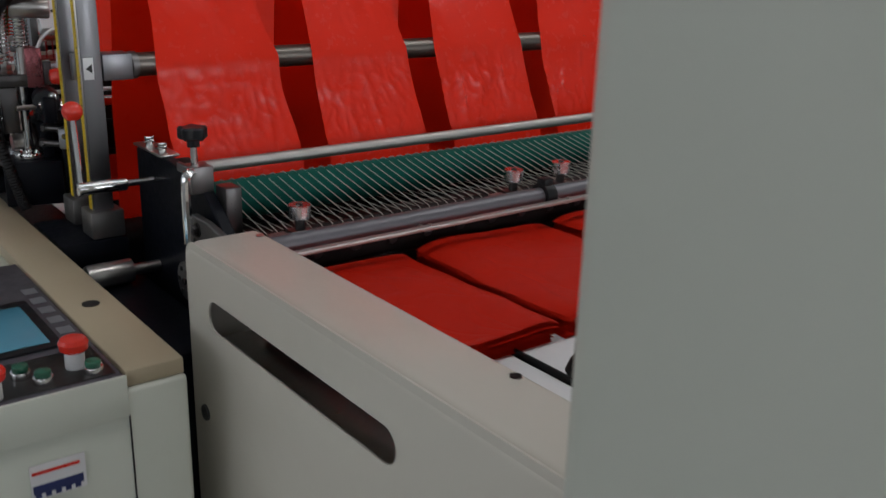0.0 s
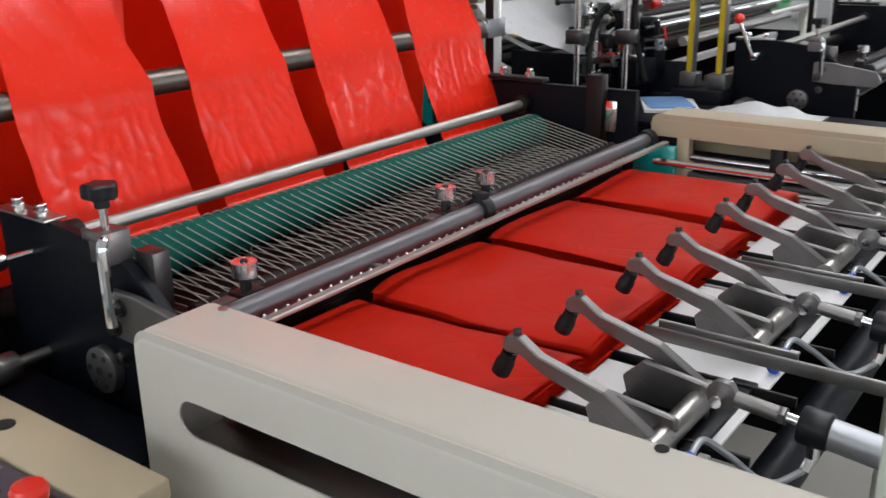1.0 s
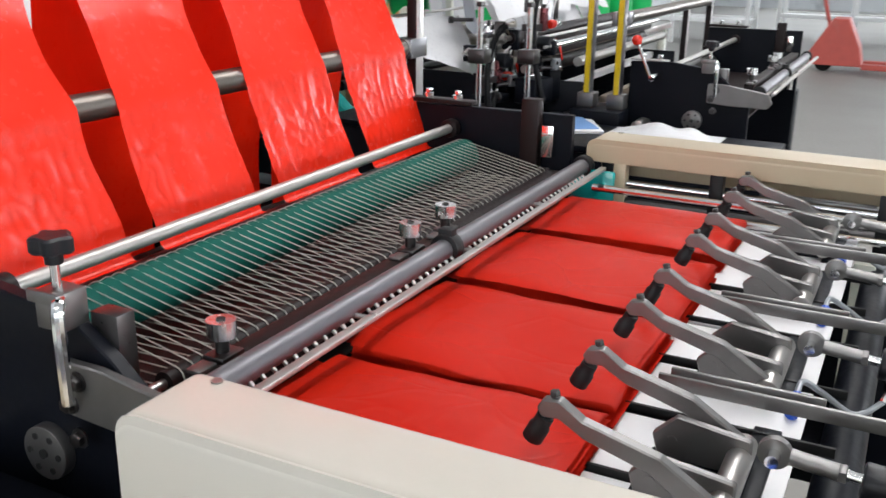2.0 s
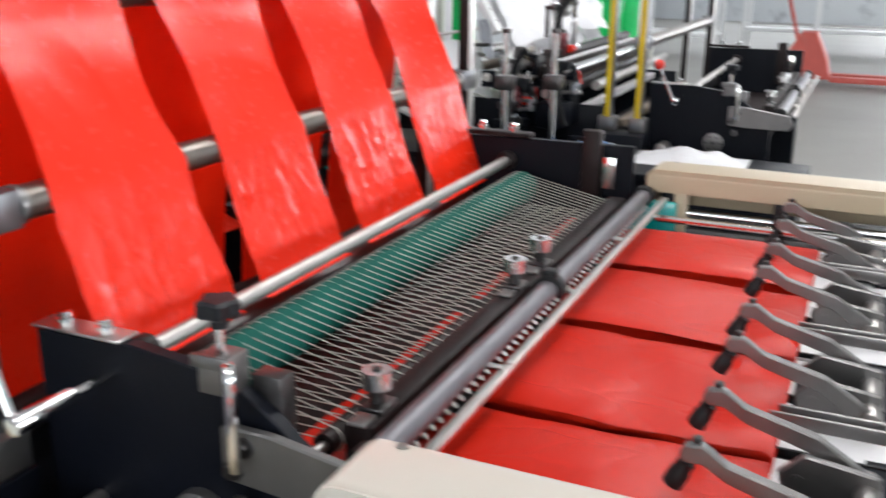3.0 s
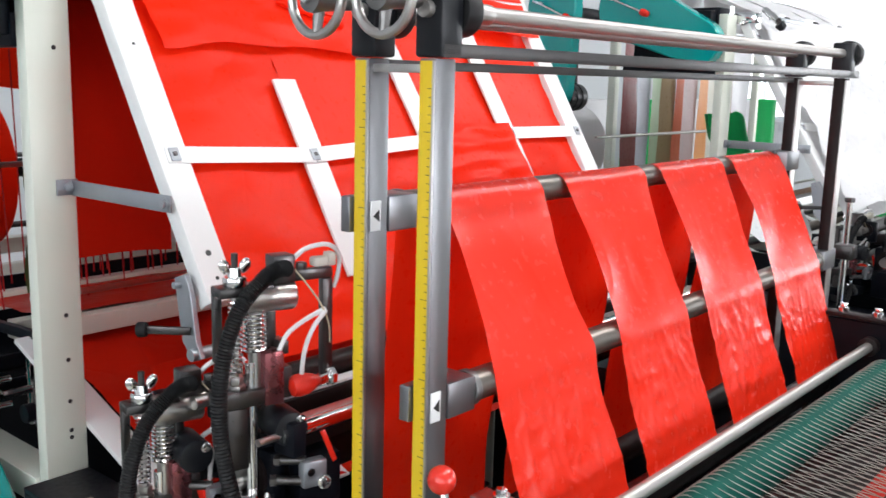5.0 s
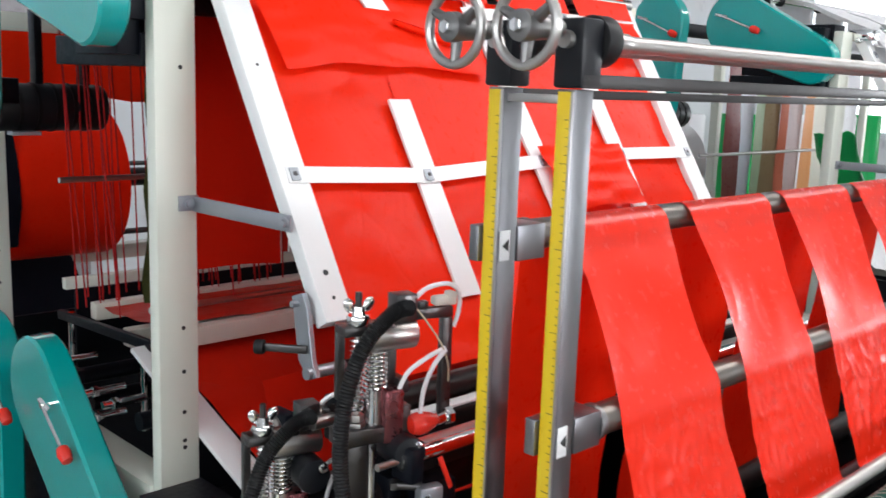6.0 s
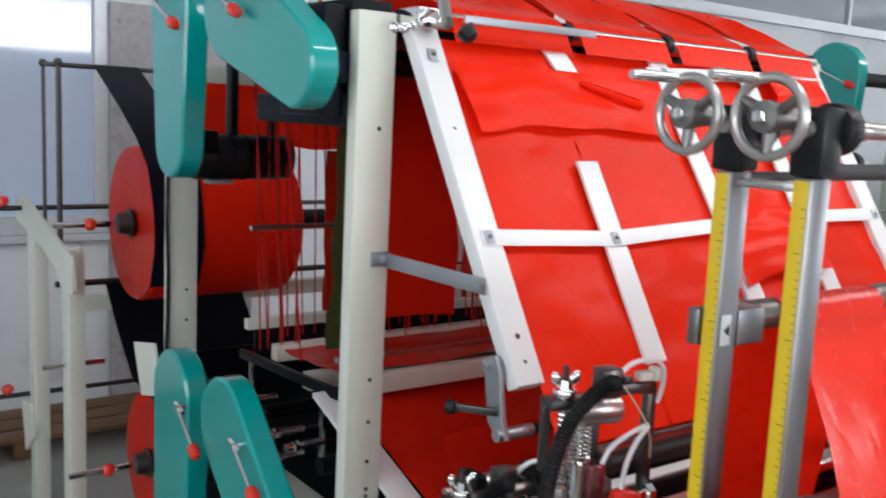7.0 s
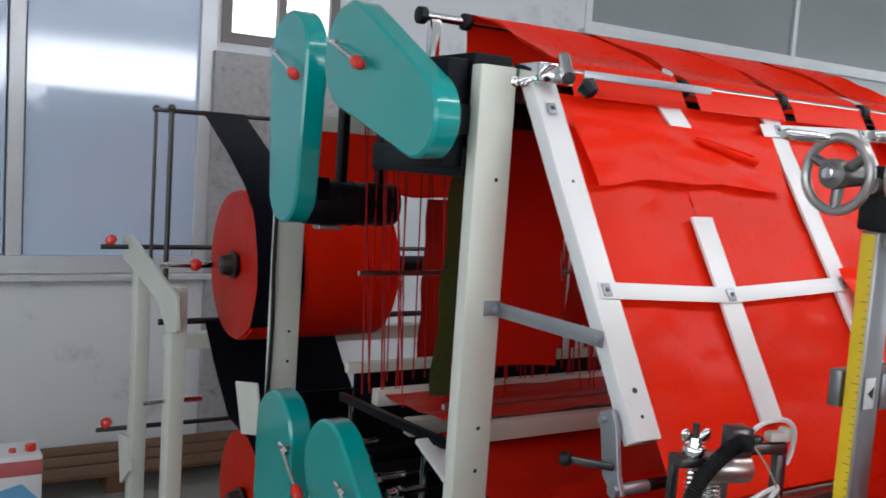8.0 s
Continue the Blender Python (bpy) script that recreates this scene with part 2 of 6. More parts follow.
PIPESTEEL = mat("grey_tube_steel", (0.16, 0.155, 0.17), 0.42, metal=0.6, vary=0.14, scale=14, bump=0.02, bscale=150, stretch=(0.15, 1, 1))
ROLLSTEEL = mat("worn_brown_roller_steel", (0.20, 0.175, 0.155), 0.36, metal=0.9, vary=0.22, scale=16, bump=0.02, bscale=150, stretch=(0.15, 1, 1), stain=0.35, stain_color=(0.09, 0.075, 0.065))
PAPERWHITE = mat("white_plastic_sheet", (0.76, 0.75, 0.76), 0.42, vary=0.05, scale=6, stain=0.12, stain_color=(0.45, 0.42, 0.4))
REDFILM = film_mat("red_polythene", (0.95, 0.026, 0.005), (0.97, 0.03, 0.006), crinkle=0.22, spec=0.08)
REDGLOSS = film_mat("taut_red_polythene", (0.97, 0.030, 0.009), (0.97, 0.03, 0.006), rough=0.26, crinkle=0.10, spec=0.40)
BLACKFILM = film_mat("black_polythene", (0.006, 0.007, 0.012), (0.01, 0.01, 0.01), rough=0.5, crinkle=0.15, trans=0.0, spec=0.05)
TAN = mat("tan_enamel", (0.46, 0.38, 0.26), 0.36, vary=0.05, scale=3, bump=0.03, bscale=220, stain=0.2, stain_color=(0.3, 0.24, 0.16))
POSTSTEEL = mat("dull_post_steel", (0.27, 0.27, 0.285), 0.38, metal=1.0, vary=0.12, scale=9, bump=0.02, bscale=150, stretch=(1, 1, 0.12))
# red of the stacked bags; on the rear film its darker tone replaces shade
REDSTACK_SHADE = film_mat("red_polythene_bags_and_shaded_film", (0.52, 0.014, 0.004), (0.7, 0.02, 0.01), rough=0.36, crinkle=0.30, trans=0.0, spec=0.14)
WHITEFILM = film_mat("white_polythene", (0.80, 0.80, 0.82), (0.8, 0.8, 0.8))
REDTHREAD = mat("red_cord", (0.40, 0.012, 0.012), 0.7, spec=0.15)
CONCRETE = mat("concrete_floor", (0.27, 0.26, 0.24), 0.55, vary=0.15, scale=1.2, bump=0.08, bscale=40, stain=0.25, stain_color=(0.22, 0.20, 0.18))
PLASTER = mat("white_plaster", (0.66, 0.68, 0.70), 0.85, vary=0.05, scale=2.6, bump=0.10, bscale=70, stain=0.85, stain_color=(0.24, 0.25, 0.28))

GLASS = mat("hazy_window_glass", (0.52, 0.62, 0.78), 0.07, vary=0.10, scale=0.8, rvary=0.02, spec=0.9, stain=0.25, stain_color=(0.5, 0.56, 0.66))
DARKGLASS = mat("tinted_glass", (0.27, 0.30, 0.31), 0.05, vary=0.15, scale=0.8, rvary=0.03, spec=0.8)
ALU = mat("window_aluminium", (0.62, 0.64, 0.66), 0.4, metal=0.3, vary=0.06, stain=0.3, stain_color=(0.3, 0.3, 0.3))
CEIL = mat("ceiling_paint", (0.72, 0.73, 0.74), 0.8, vary=0.04, scale=0.7)
RUSTPIPE = mat("brown_skirting", (0.16, 0.08, 0.035), 0.6, vary=0.25, scale=6)
SPECKLE = mat("grey_terrazzo", (0.34, 0.33, 0.34), 0.5, vary=0.25, scale=30, stain=0.7, stain_color=(0.09, 0.09, 0.09))


def glow(name, color, power):
    m = bpy.data.materials.new(name)
    m.use_nodes = True
    b = m.node_tree.nodes["Principled BSDF"]
    b.inputs["Base Color"].default_value = (0.8, 0.8, 0.8, 1)
    b.inputs["Emission Color"].default_value, b.inputs["Emission Strength"].default_value = (*color, 1), power
    return m


SKYGLOW = glow("bright_overcast_sky", (0.93, 0.97, 1.0), 2.6)
TUBEGLOW = glow("fluorescent_glow", (1.0, 1.0, 1.0), 6.0)

# ---- hall ----
X0, X1, Y0, Y1, H = -5.0, 24.0, -13.0, 5.95, 4.6
solo("floor", box(X0, Y0, -0.2, X1, Y1, 0, 0), CONCRETE, "worn pale grey concrete factory floor", "floor", kind="structure", smooth=False)
solo("ceiling", box(X0, Y0, H, X1, Y1, H + 0.2, 0), CEIL, "plain white factory ceiling", "ceiling", kind="structure", smooth=False)


def walled(name, axis, at, depth, a0, a1, holes, label):
    """A wall across axis with rectangular openings (a0, a1, z0, z1), built of upright strips."""
    cuts = sorted({a0, a1, *[h[0] for h in holes], *[h[1] for h in holes]})
    bms = []
    for u, v in zip(cuts, cuts[1:]):
        mid = (u + v) / 2
        zs = [0.0]
        for h in sorted((h for h in holes if h[0] < mid < h[1]), key=lambda h: h[2]):
            zs += [h[2], h[3]]
        zs.append(H)
        for z0, z1 in zip(zs[::2], zs[1::2]):
            if z1 - z0 > 0.001:
                bms.append(box(u, at, z0, v, at + depth, z1, 0) if axis == "y" else box(at, u, z0, at + depth, v, z1, 0))
    bm = merge(*bms)
    bmesh.ops.remove_doubles(bm, verts=bm.verts, dist=1e-5)
    return solo(name, bm, PLASTER, label, "wall", kind="structure", smooth=False)


N_WIN = [(-0.84, 1.04, 0.95, 2.75), (1.06, 1.72, 2.15, 2.75), (3.45, 9.6, 2.52, 3.6), (10.2, 17.6, 1.1, 3.6)]
walled("wall_north", "y", 5.95, 0.25, X0, X1, N_WIN, "scuffed white plaster wall below aluminium windows")
W_WIN = [(-10.5, -6.5, 1.1, 3.6), (-5.5, -1.5, 1.1, 3.6), (-0.5, 3.5, 1.1, 3.6)]
walled("wall_west", "x", X0 - 0.25, 0.25, Y0, Y1, W_WIN, "white plaster wall with wide windows")
S_WIN = [(-3.5, 1.5, 1.1, 3.7), (3.0, 8.0, 1.1, 3.7), (9.5, 14.5, 1.1, 3.7)]
walled("wall_south", "y", Y0 - 0.25, 0.25, X0, X1, S_WIN, "white plaster wall with wide windows")
E_WIN = [(-10, -5, 0.9, 3.7), (-4, 1, 0.9, 3.7), (1.8, 5.0, 0.9, 3.7)]
walled("wall_east", "x", X1, 0.25, Y0, Y1, E_WIN, "white plaster wall with wide windows")


def window(name, axis, at, a0, a1, z0, z1, n, pane_mat, label, sill=True, frame_mat=None, w=0.055):
    t = thing(name, ((a0 + a1) / 2, at, z0) if axis == "y" else (at, (a0 + a1) / 2, z0), label, "window", kind="structure")

    def bar(u0, v0, u1, v1, d0, d1):
        return box(u0, at + d0, v0, u1, at + d1, v1, 0.003) if axis == "y" else box(at + d0, u0, v0, at + d1, u1, v1, 0.003)
    bms = [bar(a0, z0, a1, z0 + w, -0.012, 0.05), bar(a0, z1 - w, a1, z1, -0.012, 0.05), bar(a0, z0 + w, a0 + w, z1 - w, -0.012, 0.05), bar(a1 - w, z0 + w, a1, z1 - w, -0.012, 0.05)]
    step = (a1 - a0) / n
    for i in range(1, n):
        bms.append(bar(a0 + i * step - w * 0.4, z0 + w, a0 + i * step + w * 0.4, z1 - w, -0.008, 0.045))
    part("window_frame", merge(*bms), frame_mat or ALU, t, "dark steel frame" if frame_mat else "pale aluminium frame", smooth=False)
    for i in range(n):
        p = part("pane", bar(a0 + i * step + w * 0.5, z0 + w, a0 + (i + 1) * step - w * 0.5, z1 - w, 0.018, 0.026), pane_mat, t, smooth=False)
    if sill and axis == "y":
        part("window_sill", box(a0 - 0.04, at - 0.06, z0 - 0.035, a1 + 0.04, at + 0.01, z0 - 0.003, 0.004), ALU, t, "grimy pale sill", smooth=False)
    return t


window("window_1", "y", 5.95, *N_WIN[0], 2, GLASS, "tall aluminium window with hazy blue-grey glass", w=0.085)
window("window_2", "y", 5.95, *N_WIN[1], 2, SKYGLOW, "small bright window high in the wall", sill=False, frame_mat=mat("grey_brown_frame_paint", (0.17, 0.15, 0.15), 0.5))
window("window_3", "y", 5.95, *N_WIN[2], 3, DARKGLASS, "long inner window band reflecting tube lamps")
window("window_4", "y", 5.95, *N_WIN[3], 4, SKYGLOW, "wide bright window in the far bay")
for k, h in enumerate(W_WIN):
    window("window_%d" % (5 + k), "x", X0 - 0.1, *h, 3, SKYGLOW, "wide bright window with aluminium frame")
for k, h in enumerate(S_WIN):
    window("window_%d" % (8 + k), "y", Y0 - 0.1, *h, 4, SKYGLOW, "wide bright window with aluminium frame", sill=False)
for k, h in enumerate(E_WIN):
    window("window_%d" % (11 + k), "x", X1 + 0.1, *h, 4, SKYGLOW, "wide bright window with aluminium frame")
# the rooms' shell behind the dim panes
solo("backdrop", box(-1.3, 6.4, 0.8, 10.2, 6.45, 4.0, 0), PLASTER, "plain light wall beyond the inner windows", "backdrop", kind="structure", smooth=False)
solo("pillar", box(1.02, 5.90, 0, 1.80, 5.948, 2.10, 0.004), SPECKLE, "grey speckled stone wall panel by the window", "wall panel", kind="structure", smooth=False)
solo("trim", box(-5, 5.915, 0.004, 20, 5.948, 0.075, 0.004), RUSTPIPE, "brown painted skirting along the wall", "skirting", kind="structure", smooth=False)


def tube_lamp(x, y, along="y"):
    t = thing("tube_lamp", (x, y, H - 0.45), "white fluorescent batten lamp hanging from the ceiling", "lamp", "ceiling tube lamps")
    a, b = ((x - 0.04, y - 0.62), (x + 0.04, y + 0.62)) if along == "y" else ((x - 0.62, y - 0.04), (x + 0.62, y + 0.04))
    part("housing", box(a[0], a[1], H - 0.41, b[0], b[1], H - 0.35, 0.006), WHITEPAINT, t)
    part("tube", cyl((x, y - 0.6, H - 0.43), (x, y + 0.6, H - 0.43), 0.014, 12) if along == "y" else cyl((x - 0.6, y, H - 0.43), (x + 0.6, y, H - 0.43), 0.014, 12), TUBEGLOW, t, "glowing white tube")
    for d in (-0.45, 0.45):
        part("hanger", cyl((x, y + d, H - 0.35), (x, y + d, H), 0.004, 6) if along == "y" else cyl((x + d, y, H - 0.35), (x + d, y, H), 0.004, 6), GALV, t)
    return t


for lx in (1.2, 4.4, 7.6):
    for ly in (-5.0, -1.5, 2.0):
        tube_lamp(lx, ly, "x")
area_lamp("ceiling_tube_light", (2.2, 0.4, H - 0.5), (2.2, 0.4, 0), 7, 0.3, 110, (1.0, 0.98, 0.96))
area_lamp("ceiling_tube_light", (6.0, 1.2, H - 0.5), (6.0, 1.2, 0), 6, 0.3, 85, (1.0, 0.98, 0.96))
area_lamp("west_window_light", (X0 + 0.1, 1.5, 2.4), (1, 2.2, 1.3), 6, 2.4, 75, (0.94, 0.97, 1.0))
area_lamp("south_window_light", (3.6, Y0 + 0.2, 2.5), (1.5, 2.0, 1.0), 7, 2.5, 760, (0.97, 0.98, 1.0))
area_lamp("east_window_light", (X1 - 0.2, -2.0, 2.4), (4, 0.0, 0.8), 12, 2.6, 640, (0.97, 0.98, 1.0))

MACHINE = []          # every thing of the bag machine that the neighbouring machine repeats


def mt(*a, **k):
    t = thing(*a, **k)
    MACHINE.append(t)
    return t


# ---- outfeed: guards, side plates, rods ----
def guard_beam(x0, x1, label, slot=True, zt=0.98, zb=0.06, paint=None):
    """Folded sheet guard: side skirt with a long slot, rounded top."""
    paint = paint or BEIGE
    t = mt("guard_beam", ((x0 + x1) / 2, 0.7, 0.0), label, "machine guard")
    y0, y1 = 0.43, 1.238
    out = rounded([(y0, zb), (y1, zb), (y1, zt), (y0, zt)], [0, 0, 0.03, 0], 5)
    s0, s1, sz, sr = 0.706, 1.168, 0.888, 0.023
    sk = bmesh.new()

    def skin(x, flip):
        rim = [sk.verts.new((x, p[0], p[1])) for p in out]
        loops = [sk.edges.new((rim[i], rim[(i + 1) % len(rim)])) for i in range(len(rim))]
        hole = []
        if slot:
            pts = [(s0 + sr + sr * math.cos(math.pi / 2 + math.pi * i / 10), sz + sr * math.sin(math.pi / 2 + math.pi * i / 10)) for i in range(11)]
            pts += [(s1 - sr + sr * math.cos(-math.pi / 2 + math.pi * i / 10), sz + sr * math.sin(-math.pi / 2 + math.pi * i / 10)) for i in range(11)]
            hole = [sk.verts.new((x, p[0], p[1])) for p in pts]
            loops += [sk.edges.new((hole[i], hole[(i + 1) % len(hole)])) for i in range(len(hole))]
        bmesh.ops.triangle_fill(sk, edges=loops, use_beauty=True)
        return rim, hole
    r0, h0 = skin(x0, False)
    r1, h1 = skin(x0 + 0.003, True)
    for a, b in ((r0, r1), (h0, h1)):
        for i in range(len(a)):
            sk.faces.new((a[i], a[(i + 1) % len(a)], b[(i + 1) % len(b)], b[i]))
    bmesh.ops.recalc_face_normals(sk, faces=sk.faces[:])
    part("side_skirt", sk, paint, t, smooth=False)
    r = 0.016
    prof = [(x0 - 0.001, zt - 0.05)] + [(x0 - 0.001 + r - r * math.cos(a), zt - r + r * math.sin(a)) for a in [math.pi / 2 * i / 6 for i in range(7)]]
    prof += [(x1 - r + r * math.sin(a), zt - r + r * math.cos(a)) for a in [math.pi / 2 * i / 6 for i in range(7)]] + [(x1, zt - 0.10)]
    inner = [(x1 - 0.003, zt - 0.10), (x1 - 0.003, zt - 0.012), (x0 + 0.003, zt - 0.012), (x0 + 0.002, zt - 0.05)]
    bm = bmesh.new()
    ring = prof + inner
    ys = [y0] + [y1 - 0.02 + 0.018 * k / 4 for k in range(5)]
    rows = []
    for k, y in enumerate(ys):
        drop = 0.0 if k == 0 else 0.012 * (k / 5.0) ** 2
        rows.append([bm.verts.new((p[0], y, p[1] - (drop if p[1] > zt - 0.03 else 0))) for p in ring])
    for a, b in zip(rows, rows[1:]):
        for i in range(len(ring)):
            bm.faces.new((a[i], a[(i + 1) % len(ring)], b[(i + 1) % len(ring)], b[i]))
    bm.faces.new(rows[0])
    bm.faces.new(rows[-1][::-1])
    bmesh.ops.recalc_face_normals(bm, faces=bm.faces[:])
    part("top_cap", bm, paint, t)
    part("end_plate", box(x0 + 0.003, y1 - 0.006, zb, x1, y1 - 0.001, zt - 0.02, 0.002), paint, t)
    for y, z in ((1.195, 0.72), (1.195, 0.42)) if slot else ():
        part("screw_hole", lathe([(0.013, 0), (0.012, 0.003), (0.007, 0.003), (0.006, 0.001)], (x0 - 0.0005, y, z), (-1, 0, 0), 16), INK, t)
    for y in (1.19, 0.632):
        part("bolt_plug", cyl(((x0 + x1) / 2 + 0.038, y, zt + 0.0003), ((x0 + x1) / 2 + 0.038, y, zt + 0.0015), 0.0065, 16), BROWNSTEEL if y < 1 else STEEL, t)
    if not slot:
        for y in (y0 + 0.03, y1 - 0.05):
            part("beam_post", box(x0 + 0.02, y - 0.02, 0.0, x1 - 0.02, y + 0.02, zt - 0.02, 0.003), BLACKSTEEL, t)
        return t
    part("inner_rail", box(x0 + 0.02, y0 + 0.02, 0.78, x1 - 0.01, y1 - 0.03, 0.83, 0.003), STEEL, t, "grey steel rail inside the guard")
    return t


guard_beam(0.497, 0.61, "beige enamelled machine guard with a long slot")
guard_beam(1.90, 2.015, "beige enamelled machine guard along the outfeed table", slot=False, zt=1.0, zb=0.952, paint=TAN)
colm = thing("guard_column", (0.56, -0.1, 0), "pale grey-green sheet steel guard column", "machine guard")
part("front_panel", plate([(0.455, -0.75), (0.458, 0.42), (0.475, 0.445), (0.62, 0.447), (0.62, -0.75)], "z", 0.0, 2.1, 0.004), GREYPAINT, colm)
part("base_flange", box(0.45, -0.75, 0, 0.63, 0.449, 0.012, 0.002), STEEL, colm)


def side_plate(side):
    """side +1: the operator's side; -1: the far side."""
    cx = 1.237

    def X(x):
        return x if side > 0 else 2 * cx - x

    def xb(xa, ya, za, xc, yc, zc, bv=0.002):
        a, b = sorted((X(xa), X(xc)))
        return box(a, ya, za, b, yc, zc, bv)
    t = mt("side_plate", (X(0.60), 1.45, 0.0), "blued steel side plate with clamps and bolts", "machine side plate", "side plates")
    a, b = sorted((X(0.592), X(0.612)))
    outline = [(1.26, 0.30), (1.675, 0.30), (1.675, 1.048), (1.262, 1.052)] if side < 0 else [(1.26, 0.30), (1.675, 0.30), (1.675, 1.02), (1.53, 1.025), (1.40, 1.01), (1.34, 0.97), (1.26, 0.90)]
    part("plate", plate(outline, "x", a, b, 0.002), BLACKSTEEL, t)
    part("foot_box", xb(0.575, 1.25, 0.0, 0.66, 1.70, 0.30), BEIGE, t)
    if side < 0:
        part("cap_strip", xb(0.586, 1.50, 1.052, 0.622, 1.675, 1.062), BROWNSTEEL, t, "maroon steel strip")
        for y in (1.545, 1.62):
            part("cap_bolt", merge(cyl((X(0.602), y, 1.062), (X(0.602), y, 1.072), 0.0115, 14), cyl((X(0.602), y, 1.072), (X(0.602), y, 1.082), 0.008, 6, bevel=0.001)), CHROME, t)
        part("upright", xb(0.613, 1.33, 0.90, 0.645, 1.37, 1.085), BROWNSTEEL, t, "maroon steel upright")
        part("upright_cap", xb(0.616, 1.295, 0.96, 0.64, 1.322, 1.03), CHROME, t)
        return t
    part("cap_strip", xb(0.586, 1.545, 1.0252, 0.622, 1.675, 1.030), STEEL, t, "bare steel strip")
    for y in (1.575, 1.635):
        part("cap_bolt", merge(cyl((X(0.602), y, 1.030), (X(0.602), y, 1.036), 0.007, 12), cyl((X(0.602), y, 1.036), (X(0.602), y, 1.039), 0.0115, 14), cyl((X(0.602), y, 1.039), (X(0.602), y, 1.047), 0.008, 6, bevel=0.001)), CHROME, t)
    clamp = part("clamp_block", merge(xb(0.574, 1.385, 0.998, 0.612, 1.425, 1.042), xb(0.568, 1.38, 1.03, 0.575, 1.43, 1.045)), CAST, t)
    part("clamp_screw", cyl((X(0.587), 1.402, 1.035), (X(0.587), 1.402, 1.085), 0.0055, 12), CHROME, clamp)
    lobes = [(0.0215 + 0.003 * math.cos(5 * 2 * math.pi * i / 40), i) for i in range(40)]
    part("star_knob", merge(plate([(X(0.587) + r * math.cos(2 * math.pi * i / 40), 1.402 + r * math.sin(2 * math.pi * i / 40)) for r, i in lobes], "z", 1.085, 1.105, 0.003), cyl((X(0.587), 1.402, 1.073), (X(0.587), 1.402, 1.086), 0.010, 14)), PLASTIC, clamp, "black plastic star knob")
    part("clamp_handle", tube(smooth_path([(X(0.574), 1.385, 1.036), (X(0.562), 1.375, 1.034), (X(0.558), 1.372, 1.012), (X(0.557), 1.370, 0.925)]), 0.0075, 10), CHROME, clamp, "bent chrome handle")
    part("link_block", xb(0.6125, 1.345, 0.930, 0.640, 1.385, 1.012), HEADSTEEL, t, "oily grey steel block")
    arm = part("rocker_arm", merge(plate([(1.40, 0.90), (1.40, 0.965), (1.34, 0.965), (1.20, 0.945), (1.185, 0.915), (1.20, 0.895), (1.33, 0.895)], "x", *sorted((X(0.586), X(0.573))), 0.002, 0.008)), CAST, t, "grey-green cast rocker arm")
    for y, z in ((1.37, 0.945), (1.385, 0.915), (1.375, 0.875)):
        part("arm_bolt", bolt((X(0.573), y, z), (-side, 0, 0), 0.009, 0.010), DARKSTEEL, arm)
    disc = part("adjusting_disc", cyl((X(0.592), 1.443, 0.834), (X(0.576), 1.443, 0.834), 0.034, 28, bevel=0.0015), CAST, t, "round steel disc with bolt holes")
    for i in range(6):
        aa = 2 * math.pi * i / 6
        part("disc_hole", cyl((X(0.5762), 1.443 + 0.023 * math.cos(aa), 0.834 + 0.023 * math.sin(aa)), (X(0.5745), 1.443 + 0.023 * math.cos(aa), 0.834 + 0.023 * math.sin(aa)), 0.0042, 10), INK, disc)
    part("disc_hub", cyl((X(0.5762), 1.443, 0.834), (X(0.573), 1.443, 0.834), 0.006, 12), INK, disc)
    grip = part("knurled_grip", lathe([(0.010, 0), (0.010, 0.05), (0.021, 0.052), (0.022, 0.056), (0.022, 0.128), (0.020, 0.132), (0.006, 0.134)], (X(0.592), 1.60, 0.815), (-side, 0, 0), 24), STEEL, t, "turned steel handgrip")
    part("grip_screw", cyl((X(0.46), 1.60, 0.815), (X(0.456), 1.60, 0.815), 0.006, 12), INK, grip)
    rod = part("handle_rod", merge(cyl((X(0.592), 1.562, 0.985), (X(0.52), 1.562, 0.985), 0.006, 10), cyl((X(0.53), 1.562, 0.985), (X(0.448), 1.562, 0.985), 0.0115, 16, bevel=0.002)), CHROME, t)
    part("lever_rod", cyl((X(0.456), 1.566, 0.985), (X(0.469), 1.622, 1.093), 0.005, 10), CHROME, rod)
    part("lever_ball", ball((X(0.470), 1.625, 1.104), 0.0175), REDKNOB, rod, "glossy red ball knob")
    return t


side_plate(1)
side_plate(-1)

rod = mt("press_rod", (1.237, 1.548, 0.98), "bare steel round rod across the film outlet", "rod")
part("shaft", cyl((0.625, 1.548, 1.0), (1.85, 1.548, 1.0), 0.0108, 20), RODSTEEL, rod)
for x in (0.628, 1.842):
    part("shaft_collar", cyl((x - 0.012, 1.548, 1.0), (x + 0.012, 1.548, 1.0), 0.021, 20, bevel=0.002), BROWNSTEEL, rod)
lower = mt("nip_roller", (1.237, 1.64, 0.90), "dark rubber nip roller below the film", "roller")
part("roller_body", cyl((0.65, 1.645, 0.90), (1.83, 1.645, 0.90), 0.026, 24), DARKSTEEL, lower)
part("roller_shaft", cyl((0.612, 1.645, 0.90), (1.862, 1.645, 0.90), 0.012, 14), STEEL, lower)

